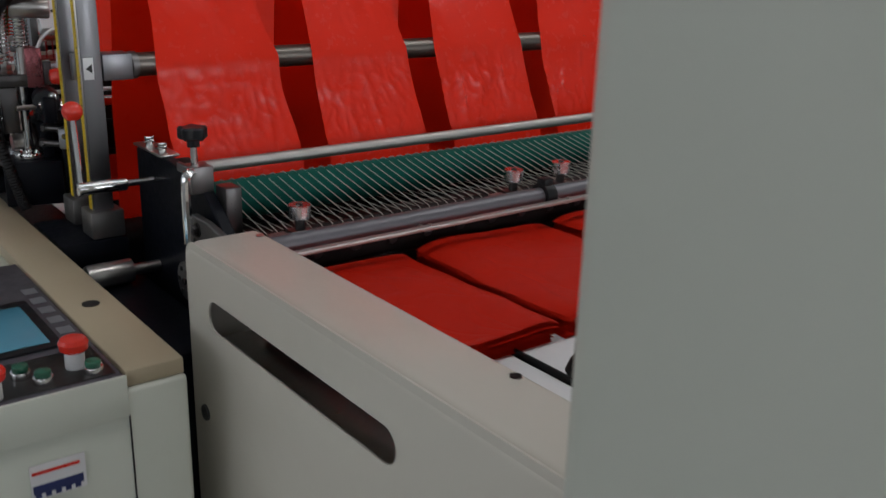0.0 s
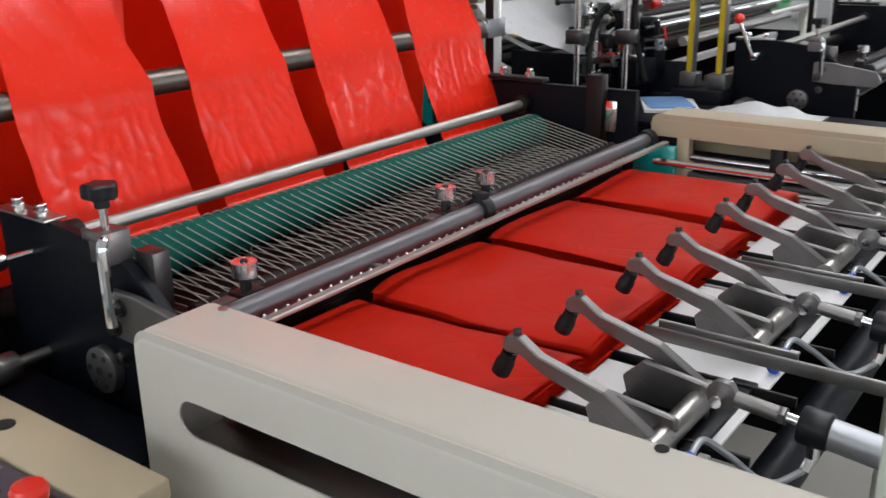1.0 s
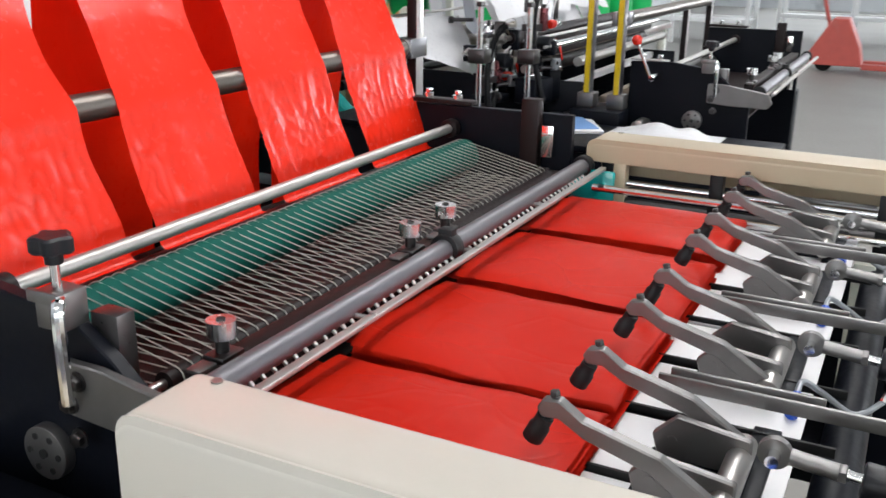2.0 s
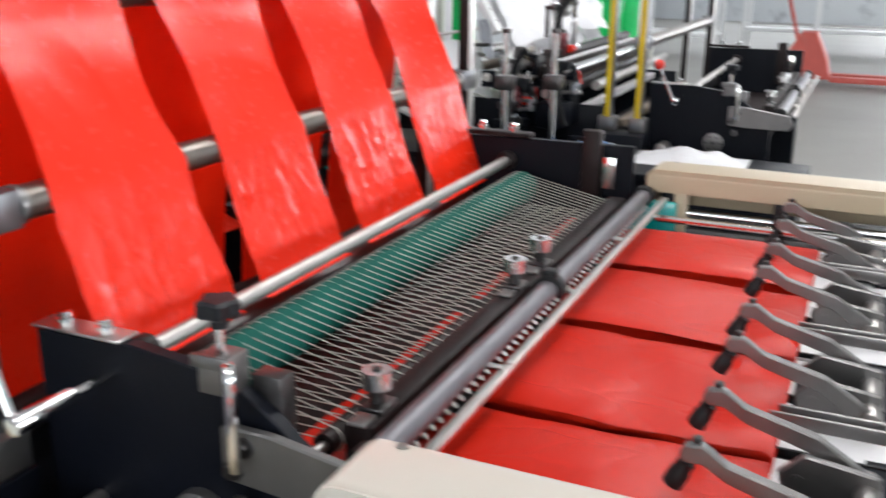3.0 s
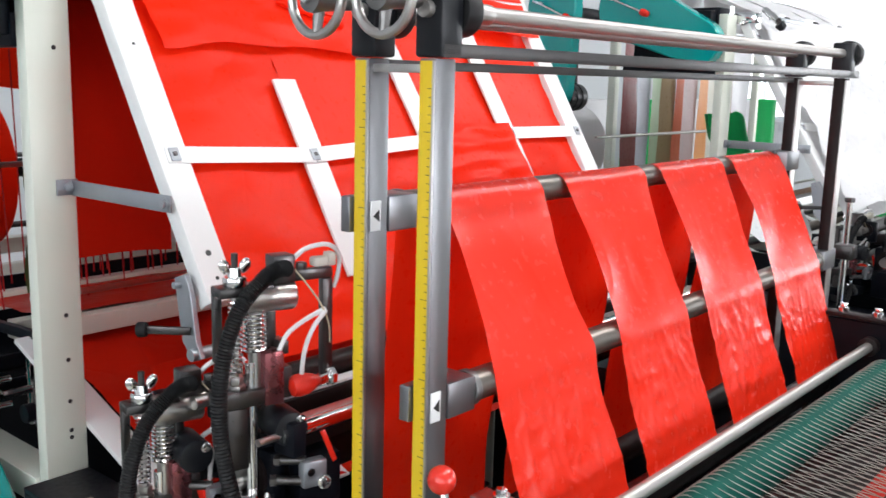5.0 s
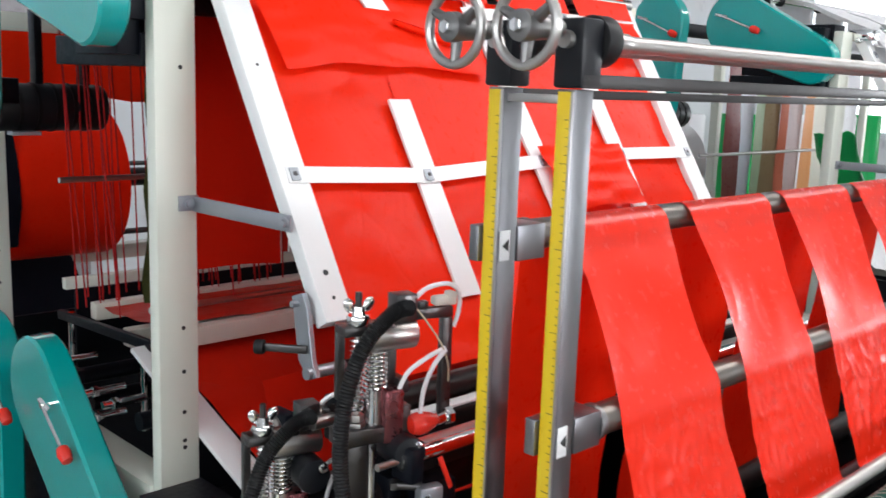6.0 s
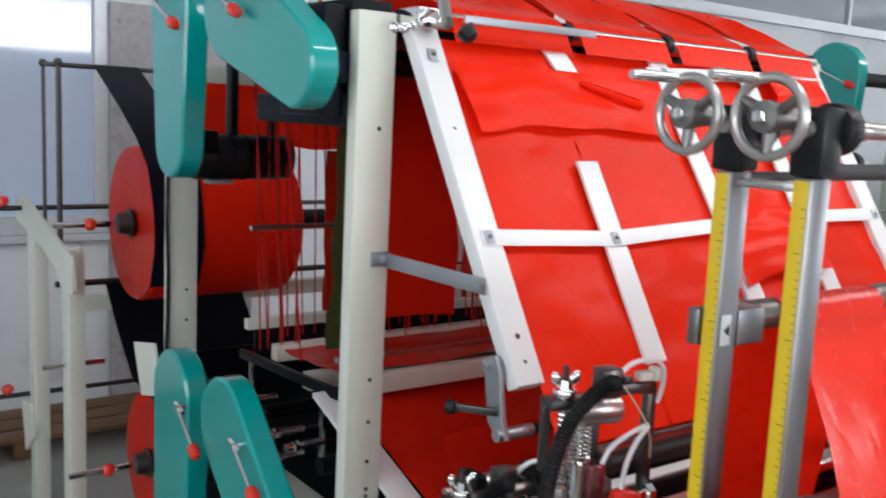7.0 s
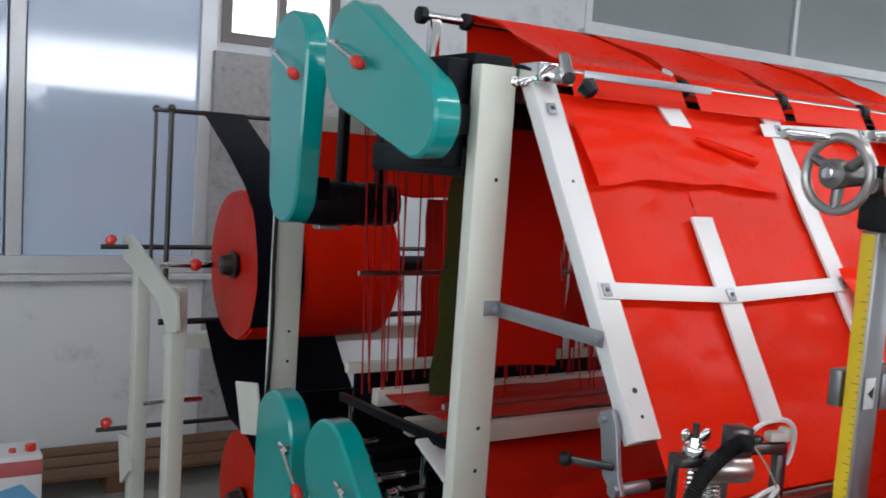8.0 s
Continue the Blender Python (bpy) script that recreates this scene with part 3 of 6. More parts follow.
net = mt("cord_conveyor", (1.237, 1.42, 0.86), "green ribbed drum with fine nylon feed cords", "conveyor")
part("drum", cyl((0.645, 1.505, 0.945), (1.83, 1.505, 0.945), 0.036, 28), GREENDRUM, net, "dark green rubber drum")
part("drum_shaft", cyl((0.612, 1.505, 0.945), (1.862, 1.505, 0.945), 0.012, 12), STEEL, net)
part("front_roller", cyl((0.645, 1.315, 0.925), (1.83, 1.315, 0.925), 0.014, 16), BROWNSTEEL, net)
part("front_shaft", cyl((0.612, 1.315, 0.925), (1.862, 1.315, 0.925), 0.006, 12), STEEL, net)
cord_path = [(1.505 + 0.0375 * math.cos(a), 0.945 + 0.0375 * math.sin(a)) for a in [math.radians(-90 + 10 * i) for i in range(18)]]
cord_path += [(1.315 - 0.0155 * math.sin(a), 0.925 + 0.0155 * math.cos(a)) for a in [math.pi * i / 6 for i in range(7)]]
cord_mesh = None
for i in range(58):
    x = 0.662 + i * (1.818 - 0.662) / 57
    if cord_mesh is None:
        c = part("cord", tube([(0, p[0], p[1]) for p in cord_path + cord_path[:1]], 0.0010, 5), CORD, net)
        cord_mesh = c.data
        cord_mesh.transform(Matrix.Translation(BASE[net].x * Vector((1, 0, 0))))
    else:
        c = new("cord", cord_mesh)
        c.parent = net
    c.location = (x - BASE[net].x, 0, 0)
tray = mt("film_tray", (1.237, 1.42, 0.80), "dark tray of red film under the feed cords", "tray")
part("tray_sheet", box(0.615, 1.27, 0.845, 1.858, 1.60, 0.853, 0.001), BROWNSTEEL, tray)

# ---- sealing bar that rises and falls ----
seal = mt("sealing_bar", (1.237, 1.25, 0.90), "dark oxidised steel sealing bar with chrome adjusting knobs", "sealing bar")
part("beam", box(0.66, 1.262, 0.905, 1.815, 1.297, 0.962, 0.004), BROWNSTEEL, seal)
part("lower_jaw", box(0.66, 1.266, 0.872, 1.815, 1.288, 0.904, 0.003), BROWNSTEEL, seal)
for i in range(15):
    part("bar_bolt", merge(cyl((0.725 + i * 0.0735, 1.2618, 0.934), (0.725 + i * 0.0735, 1.253, 0.934), 0.0105, 16, bevel=0.002)), DARKSTEEL, seal)
for x in (0.708, 1.165, 1.288):
    foot = part("knob_foot", merge(box(x - 0.02, 1.264, 0.9625, x + 0.02, 1.295, 0.970, 0.002), cyl((x, 1.281, 0.968), (x, 1.281, 1.0), 0.0085, 12)), DARKSTEEL, seal)
    part("knob", cyl((x, 1.281, 0.989), (x, 1.281, 1.010), 0.0178, 36), SATIN, foot, "knurled chrome knob", smooth=False)
    part("knob_screw", cyl((x, 1.281, 1.0102), (x, 1.281, 1.0118), 0.0055, 10), INK, foot)
    part("pointer_clip", box(x - 0.055, 1.268, 0.9625, x - 0.025, 1.290, 0.968, 0.002), CAST, seal)
for x in (0.672, 1.80):
    part("lift_pillar", cyl((x, 1.28, 0.80), (x, 1.28, 0.905), 0.010, 12), STEEL, seal)

rail = mt("blow_pipe", (1.237, 1.19, 0.90), "grey steel tube with a row of small nozzles", "pipe")
part("tube", cyl((0.60, 1.234, 0.943), (1.876, 1.234, 0.943), 0.0165, 22), PIPESTEEL, rail)
part("tube_clamp", merge(cyl((1.19, 1.234, 0.943), (1.215, 1.234, 0.943), 0.025, 22, bevel=0.002), box(1.192, 1.222, 0.959, 1.213, 1.247, 0.976, 0.003)), RUBBER, rail, "black clamp ring")
for x in (0.602, 1.872):
    part("tube_socket", cyl((x - 0.012, 1.234, 0.943), (x + 0.012, 1.234, 0.943), 0.023, 18, bevel=0.002), RUBBER, rail)
for i in range(56):
    x = 0.66 + i * 0.0212
    part("nozzle", merge(cyl((x, 1.224, 0.935), (x, 1.2165, 0.9295), 0.0030, 8), cyl((x, 1.2165, 0.9295), (x, 1.2145, 0.928), 0.0018, 6)), STEEL, rail)
part("rail_strip", box(0.60, 1.183, 0.938, 1.876, 1.196, 0.945, 0.001), RODSTEEL, rail, "bare steel edge strip")
for x in (0.9, 1.22, 1.54):
    part("strip_stay", merge(cyl((x, 1.19, 0.938), (x, 1.232, 0.936), 0.004, 8), bolt((x, 1.189, 0.945), (0, 0, 1), 0.004, 0.003)), STEEL, rail)

# ---- outfeed table ----
table = mt("outfeed_table", (1.237, 0.8, 0.0), "dark steel outfeed table with white slide plates", "table")
part("bed", box(0.62, 0.70, 0.835, 1.86, 1.232, 0.855, 0.002), BLACKSTEEL, table)
for i, (a, b) in enumerate(((0.635, 0.80), (0.812, 0.955), (0.967, 1.12), (1.132, 1.28), (1.292, 1.45), (1.462, 1.61), (1.622, 1.84))):
    part("slide_plate", box(a, 0.66, 0.8555, b, 1.14, 0.8605, 0.001), PAPERWHITE, table, "off-white plastic slide plate")
for i in range(6):
    part("slot_bar", box(0.8035 + i * 0.163, 0.62, 0.8555, 0.809 + i * 0.163, 1.0, 0.868, 0.001), RUBBER, table)
for x in (0.66, 1.82):
    for y in (0.64, 1.18):
        part("table_leg", box(x - 0.02, y - 0.02, 0, x + 0.02, y + 0.02, 0.835, 0.003), IVORY, table)
part("cross_tube", cyl((0.62, 0.615, 0.80), (1.86, 0.615, 0.80), 0.028, 18), BLACKSTEEL, table, "black round cross tube")
for y in (0.5, 0.62):
    part("far_guide_rod", cyl((1.84, 0.2, 0.87 + (y - 0.5) * 0.3), (1.84, 1.2, 0.87 + (y - 0.5) * 0.3), 0.008, 10), CHROME, table)
part("end_cover", box(1.861, 1.16, 0.858, 1.874, 1.262, 0.938, 0.004), TEAL, table, "teal end cover")
# black sheet added to darken the view below the far beam
part("far_shade_panel", box(1.885, 0.45, 0.30, 1.893, 1.24, 0.80, 0.001), BLACKSTEEL, table)
for y in (0.62, 0.95, 1.16):
    part("far_upright", box(1.900, y - 0.014, 0.78, 1.930, y + 0.014, 0.950, 0.002), RUBBER if y < 1 else TAN, table)
part("far_rail", cyl((1.915, 0.45, 0.905), (1.915, 1.22, 0.905), 0.009, 12), CHROME, table)
part("lower_far_rail", cyl((1.915, 0.45, 0.862), (1.915, 1.22, 0.862), 0.012, 12), DARKSTEEL, table)


def clamp_unit(x0, x1):
    """Two bent clamp arms on one rocker, pushed by an air cylinder."""
    xc = (x0 + x1) / 2
    t = mt("clamp_unit", (xc, 0.70, 0.835), "pair of bent aluminium clamp arms with air cylinder", "clamp", "bag clamps")
    for x in (x0, x1):
        out = [(0.884, 0.968), (0.890, 0.958), (0.884, 0.948), (0.866, 0.950), (0.838, 0.934), (0.768, 0.914), (0.706, 0.870), (0.692, 0.880), (0.692, 0.892), (0.760, 0.934), (0.840, 0.954), (0.866, 0.971)]
        arm = part("clamp_arm", plate(out, "x", x - 0.0072, x + 0.0072, 0.0018, 0.006), CAST, t)
        part("foot", lathe([(0.008, 0), (0.0115, 0.001), (0.0115, 0.018), (0.0095, 0.021), (0.0095, 0.032)], (x, 0.895, 0.918), (0, -0.42, 0.91), 18), RUBBER, arm, "black rubber foot")
        part("foot_screw", hexnut((x, 0.872, 0.972), (0, 0.2, 1), 0.0055, 0.006), INK, arm)
    part("rocker_shaft", cyl((x0 - 0.012, 0.702, 0.884), (x1 + 0.012, 0.702, 0.884), 0.0145, 20, bevel=0.001), STEEL, t)
    for x in (x0 + 0.03, x1 - 0.02):
        part("bearing_block", merge(plate([(0.690, 0.864), (0.790, 0.864), (0.798, 0.892), (0.772, 0.918), (0.690, 0.908)], "x", x - 0.005, x + 0.005, 0.002, 0.006), cyl((x - 0.006, 0.775, 0.888), (x + 0.006, 0.775, 0.888), 0.006, 12)), CAST, t, "grey bevelled bearing cheek")
    part("bearing_base", box(x0 + 0.012, 0.705, 0.8555, x1 - 0.004, 0.80, 0.864, 0.002), BLACKSTEEL, t)
    part("guide_bar", box(x1 + 0.081, 0.34, 0.897, x1 + 0.087, 0.82, 0.915, 0.0015), CAST, t, "long flat steel guide bar")
    part("short_bar", box(x1 + 0.104, 0.63, 0.899, x1 + 0.110, 0.81, 0.915, 0.0015), CAST, t)
    rodeye = part("rod_eye", merge(lathe([(0.011, -0.006), (0.017, -0.005), (0.017, 0.005), (0.011, 0.006)], (xc + 0.02, 0.665, 0.918), (1, 0, 0), 20), cyl((xc + 0.02, 0.65, 0.917), (xc + 0.02, 0.60, 0.912), 0.009, 12), hexnut((xc + 0.02, 0.603, 0.9122), (0, -1, 0), 0.0105, 0.008)), CAST, t, "cast rod eye")
    part("eye_pin", cyl((xc - 0.004, 0.665, 0.918), (xc + 0.044, 0.665, 0.918), 0.007, 12), CHROME, rodeye)
    air = part("air_cylinder", cyl((xc + 0.02, 0.565, 0.908), (xc + 0.02, 0.45, 0.895), 0.017, 22), GALV, t, "grey air cylinder")
    for y, z in ((0.565, 0.908), (0.45, 0.895)):
        part("cylinder_head", cyl((xc + 0.02, y + 0.016, z + 0.001), (xc + 0.02, y - 0.016, z - 0.001), 0.0205, 22, bevel=0.003), PLASTIC, air)
        fit = part("hose_fitting", merge(cyl((xc + 0.02, y, z - 0.02), (xc + 0.02, y, z - 0.034), 0.007, 10), cyl((xc + 0.02, y, z - 0.034), (xc + 0.012, y + 0.004, z - 0.048), 0.006, 10)), CHROME, air)
    part("piston_rod", cyl((xc + 0.02, 0.60, 0.912), (xc + 0.02, 0.58, 0.910), 0.006, 12), CHROME, air)
    part("air_hose", tube(smooth_path([(xc + 0.012, 0.57, 0.86), (xc - 0.01, 0.60, 0.845), (xc - 0.02, 0.64, 0.87), (xc - 0.03, 0.665, 0.885), (xc - 0.055, 0.668, 0.876)]), 0.004, 8), GALV, t, "clear air hose")
    for k in (0, 1):
        part("push_fitting", cyl((xc - 0.055 - 0.02 * k, 0.668, 0.876), (xc - 0.068 - 0.02 * k, 0.668, 0.873), 0.0075, 12), BLUEFIT if k == 0 else PLASTIC, t, "blue push-in fitting" if k == 0 else "")
    part("blue_collar", cyl((xc - 0.088, 0.668, 0.872), (xc - 0.10, 0.668, 0.870), 0.008, 12), BLUEFIT, t, "blue push-in fitting")
    part("carriage", box(x0 - 0.01, 0.672, 0.8555, x1 + 0.10, 0.704, 0.866, 0.002), BLACKSTEEL, t)
    return t


CLAMPS = [clamp_unit(a, b) for a, b in ((0.743, 0.887), (1.058, 1.195), (1.389, 1.531), (1.702, 1.847))]
under = thing("mesh_crate", (1.25, 0.35, 0.0), "galvanised wire mesh cage below the outfeed", "cage")
bms = []
for i in range(26):
    u = 0.62 + i * 0.05
    bms.append(cyl((u, -0.05, 0.32), (u, 0.58, 0.32), 0.0016, 4))
for i in range(14):
    v = -0.05 + i * 0.048
    bms.append(cyl((0.62, v, 0.322), (1.87, v, 0.322), 0.0016, 4))
# dark sheet added to make the floor under the mesh look shaded
part("floor_shade_sheet", box(0.63, -0.05, 0.05, 1.86, 0.58, 0.06, 0.002), BROWNSTEEL, under, "dark sheet added to darken the floor below the mesh")
part("wire_mesh", merge(*bms), CHROME, under)
for x in (0.63, 1.86):
    for y in (-0.04, 0.57):
        part("cage_leg", cyl((x, y, 0), (x, y, 0.33), 0.01, 10), TEAL, under)
hose = thing("air_line", (1.3, 0.40, 0.32), "loose blue air line on the mesh", "hose")
part("hose", tube(smooth_path([(1.0, 0.50, 0.33), (1.12, 0.42, 0.34), (1.25, 0.48, 0.332), (1.42, 0.36, 0.335), (1.60, 0.46, 0.335), (1.84, 0.40, 0.335)]), 0.004, 8), BLUEFIT, hose)

# ---- film and bags ----
def sheet(fn, nu, nv):
    """A single sheet of film from fn(u, v) -> place."""
    bm = bmesh.new()
    g = [[bm.verts.new(fn(i / nu, j / nv)) for j in range(nv + 1)] for i in range(nu + 1)]
    for i in range(nu):
        for j in range(nv):
            bm.faces.new((g[i][j], g[i + 1][j], g[i + 1][j + 1], g[i][j + 1]))
    return bm


def along(path, s):
    """The place at the share s of a path's length."""
    pts = [Vector(p) for p in path]
    lens = [(b - a).length for a, b in zip(pts, pts[1:])]
    d = s * sum(lens)
    for a, b, ln in zip(pts, pts[1:], lens):
        if d <= ln:
            return a + (b - a) * (d / ln)
        d -= ln
    return pts[-1]


def crease(p, k, seed=0.0):
    return noise.noise(Vector((p[0] * k + seed, p[1] * k, p[2] * k)))


FRONT = smooth_path([(1.852, 1.375, 0), (1.848, 1.400, 0), (1.832, 1.412, 0), (1.812, 1.403, 0), (1.795, 1.375, 0), (1.760, 1.315, 0), (1.716, 1.235, 0), (1.692, 1.190, 0), (1.680, 1.165, 0), (1.673, 1.13, 0), (1.655, 1.06, 0), (1.634, 0.995, 0), (1.618, 0.95, 0), (1.605, 0.945, 0)], 5)
STRIPS = ((0.645, 0.900), (0.970, 1.215), (1.285, 1.545), (1.600, 1.872))
# each strip's edges at the upper roller, at the lower roller and at the rod
EDGES = (((0.672, 0.916), (0.641, 0.887), (0.650, 0.908)), ((0.984, 1.247), (0.962, 1.198), (0.972, 1.222)), ((1.308, 1.583), (1.272, 1.530), (1.292, 1.552)), ((1.632, 1.905), (1.592, 1.857), (1.612, 1.872)))


def film_strip(k, seed, material, label):
    top, mid, low_ = EDGES[k]

    def ease(t):
        t = min(1.0, max(0.0, t))
        return t * t * (3 - 2 * t)

    def edge(i, z):
        if z > 1.165:
            return mid[i] + (top[i] - mid[i]) * min(1.0, (z - 1.165) / 0.225)
        return mid[i] + (low_[i] - mid[i]) * ease((1.165 - z) / 0.215)

    def fn(u, v):
        p = along(FRONT, v)
        z = p.y
        sag = math.sin(math.pi * min(1, max(0, (z - 1.17) / 0.22))) if v > 0.1 else 0.0
        low = ease((1.19 - z) / 0.10) * (1.0 - ease((0.985 - z) / 0.03))
        x0, x1 = edge(0, z), edge(1, z)
        x1 -= 0.034 * sag
        x0 -= 0.004 * sag - 0.004 * crease((v * 1.3, seed, 0.3), 6)
        x1 += 0.004 * crease((v * 1.3, seed, 0.9), 6)
        x = x0 + (x1 - x0) * u
        n = 0.006 * sag * crease((x, p.x * 2, z * 0.8), 9, seed) * (0.4 + v)
        fold = 1.0 - abs(crease((x, 0, z * 0.30 + 0.25 * x), 26, seed))
        pucker = 1.0 - abs(crease((x * 1.0, 1.0, z * 0.8), 40, seed + 3))
        body = 0.5 + 0.5 * crease((x * 1.5, 2.0, z), 5, seed + 8)
        n += low * body * (0.0050 * fold ** 3 + 0.0030 * pucker ** 3 + 0.0035 * crease((x * 2.4, 0, z * 1.2), 9, seed))
        n += 0.3 * sag * 0.006 * (1.0 - abs(crease((x, z * 0.5, 3), 16, seed))) ** 3
        n += 0.010 * sag * (2 * u - 1) ** 2
        keep = 0.0 if v < 0.16 or v > 0.97 else 1.0
        return (x, p.x - abs(n) * keep - 0.001, z)
    bm = sheet(fn, 64, 150)
    return solo("film_strip", bm, material, label, "plastic film", "film strips over the rollers")


def back_film(x0, x1, seed, material, dx=0.0, dy=0.0):
    path = [(1.852, 1.375, 0), (1.872, 1.15, 0), (1.90, 0.95, 0), (1.905, 0.80, 0)]

    def fn(u, v):
        p = along(path, v)
        x = x0 + (x1 - x0) * u + 0.012 * v * crease((v, seed, u), 3)
        return (x + dx, p.x + 0.008 * v * crease((x, p.y, 0), 7, seed) + dy, p.y)
    return solo("rising_film", sheet(fn, 14, 30), material, "flat plastic film rising to the top roller", "plastic film", "rising film sheets")


for k in range(4):
    film_strip(k, 3.1 * k, REDGLOSS, "glossy crinkled red plastic film strip over rollers")
for k, (a, b) in enumerate(((0.628, 0.918), (0.980, 1.250), (1.303, 1.586), (1.628, 1.905))):
    back_film(a, b, 5.7 * k, REDFILM)


def bag_stack(x0, x1, seed):
    t = thing("bag_stack", ((x0 + x1) / 2, 1.02, 0.8605), "stack of freshly cut glossy red plastic bags", "plastic bags", "stacks of red bags")
    rnd = random.Random(seed)
    for k in range(13):
        z = 0.8612 + 0.0026 * k
        ox, oy = rnd.uniform(-0.003, 0.003), rnd.uniform(-0.004, 0.004)
        top = k == 12

        def fn(u, v, z=z, ox=ox, oy=oy, top=top, k=k):
            y = 0.863 + oy + (1.226 - 0.863) * v
            wave = 0.012 * math.sin(3.2 * v + seed) * (1 - v) * k / 12
            x = x0 + ox + (x1 - x0) * u + wave + 0.004 * crease((v * 3, u * 0.4, seed), 2, k * 0.21)
            edge = 1 - math.exp(-min(u, 1 - u) * 14)
            lift = 0.013 * (k / 12) * edge * (0.5 + crease((x, y, 0), 4.5, seed))
            if top:
                lift += 0.0010 * crease((x, y, 1), 18, seed)
            curl = -0.0015 * (1 - edge)
            return (x, y, z + max(0.0, lift) + curl * (k / 12))
        part("bag", sheet(fn, 22 if top else 12, 26 if top else 14), REDSTACK_SHADE, t)
    return t


STACKS = [bag_stack(a, b, 1.7 * k + 1) for k, (a, b) in enumerate(((0.625, 0.872), (0.90, 1.19), (1.225, 1.505), (1.54, 1.80)))]
chute = thing("web_under_bar", (1.237, 1.3, 0.86), "red film web lying under the feed cords", "plastic film")
for k, (a, b) in enumerate(STRIPS):
    part("film", sheet(lambda u, v, a=a, b=b, k=k: (a - 0.02 + (b - a) * u, 1.245 + 0.15 * v, 0.8675 + 0.012 * v + 0.004 * crease((u, v * 2, k), 4)), 8, 14), REDSTACK_SHADE, chute)

# ---- roller stand with ruler posts ----
def ruler_post(x, y, near=True):
    t = mt("ruler_post", (x, y, 0.0), "steel roller post with yellow scale tape" if near else "dark maroon steel roller post", "machine post", "roller posts")
    m = POSTSTEEL if near else BROWNSTEEL
    z0 = 0.86 if near else 0.0
    part("column", box(x - 0.0175, y - 0.0125, z0, x + 0.0175, y + 0.0125, 1.585, 0.0015), m, t)
    if near:
        tape = part("scale_tape", box(x - 0.0195, y - 0.0085, z0 + 0.02, x - 0.0178, y + 0.0105, 1.582, 0.0003), YELLOW, t, "yellow measuring tape")
        bms = [box(x - 0.0201, y - 0.008, z0 + 0.04 + i * 0.01, x - 0.0196, y - 0.008 + (0.010 if i % 10 == 0 else 0.006 if i % 5 == 0 else 0.004), z0 + 0.0408 + i * 0.01, 0) for i in range(66)]
        part("scale_print", merge(*bms), INK, tape, smooth=False)
        part("tape_edge", box(x - 0.0205, y - 0.0122, z0 + 0.02, x - 0.0177, y - 0.009, 1.582, 0.0003), STEEL, t)
    if not near:
        part("bright_edge", box(x - 0.0165, y - 0.0140, z0, x + 0.0172, y - 0.0127, 1.580, 0.0002), STEEL, t, "bare steel edge strip")
    part("head_block", box(x - 0.018, y - 0.021, 1.586, x + 0.020, y + 0.021, 1.664, 0.004), PLASTIC, t)
    part("gear", cyl((x + 0.020, y, 1.640), (x + 0.047, y, 1.640), 0.030, 26, bevel=0.002), RUBBER, t)
    part("base_clamp", box(x - 0.03, y - 0.03, z0, x + 0.03, y + 0.03, z0 + 0.05, 0.003), CAST, t)
    return t


def handwheel(x, y, z):
    t = mt("handwheel", (x, y, z), "chromed three-spoke handwheel with peg handle", "handwheel", "handwheels")
    ring = tube([(x, y + 0.042 * math.cos(2 * math.pi * i / 40), z + 0.042 * math.sin(2 * math.pi * i / 40)) for i in range(41)], 0.0058, 10)
    part("rim", ring, STEEL, t)
    for k in range(3):
        a = 2 * math.pi * k / 3 + 0.5
        part("spoke", cyl((x + 0.004, y + 0.012 * math.cos(a), z + 0.012 * math.sin(a)), (x, y + 0.039 * math.cos(a), z + 0.039 * math.sin(a)), 0.0075, 10, r2=0.0055), CAST, t)
    part("hub", lathe([(0.010, -0.012), (0.017, -0.011), (0.018, 0.0), (0.015, 0.014), (0.011, 0.055)], (x, y, z), (1, 0, 0), 22), CAST, t)
    part("hub_nut", hexnut((x - 0.012, y, z), (-1, 0, 0), 0.008, 0.007), CHROME, t)
    part("peg_handle", lathe([(0.004, 0), (0.004, 0.010), (0.006, 0.012), (0.0068, 0.07), (0.005, 0.078)], (x - 0.004, y + 0.014, z + 0.040), (-1, 0, 0), 14), CHROME, t)
    return t


for y in (1.696, 1.803):
    ruler_post(0.5275, y)
    ruler_post(1.94, y, near=False)
    handwheel(0.435, y, 1.650)
    sh = mt("drive_shaft", (1.2, y, 1.62), "long bare steel drive shaft between the post heads", "shaft", "drive shafts")
    part("shaft", cyl((0.5, y, 1.640), (1.975, y, 1.640), 0.010, 16), RODSTEEL, sh)
    part("shaft_joint", cyl((0.578, y, 1.640), (0.62, y, 1.640), 0.0125, 16, bevel=0.001), STEEL, sh)
tie = mt("tie_bar", (1.237, 1.70, 1.57), "flat steel tie bar joining the roller posts", "bar")
part("long_bar", box(0.513, 1.675, 1.586, 1.99, 1.6825, 1.602, 0.001), DARKSTEEL, tie)
part("rear_bar", box(0.548, 1.7975, 1.572, 1.92, 1.8065, 1.584, 0.001), DARKSTEEL, tie)
for x in (0.5275, 1.94):
    part("cross_bar", box(x - 0.012, 1.709, 1.568, x + 0.008, 1.790, 1.578, 0.001), STEEL, tie)


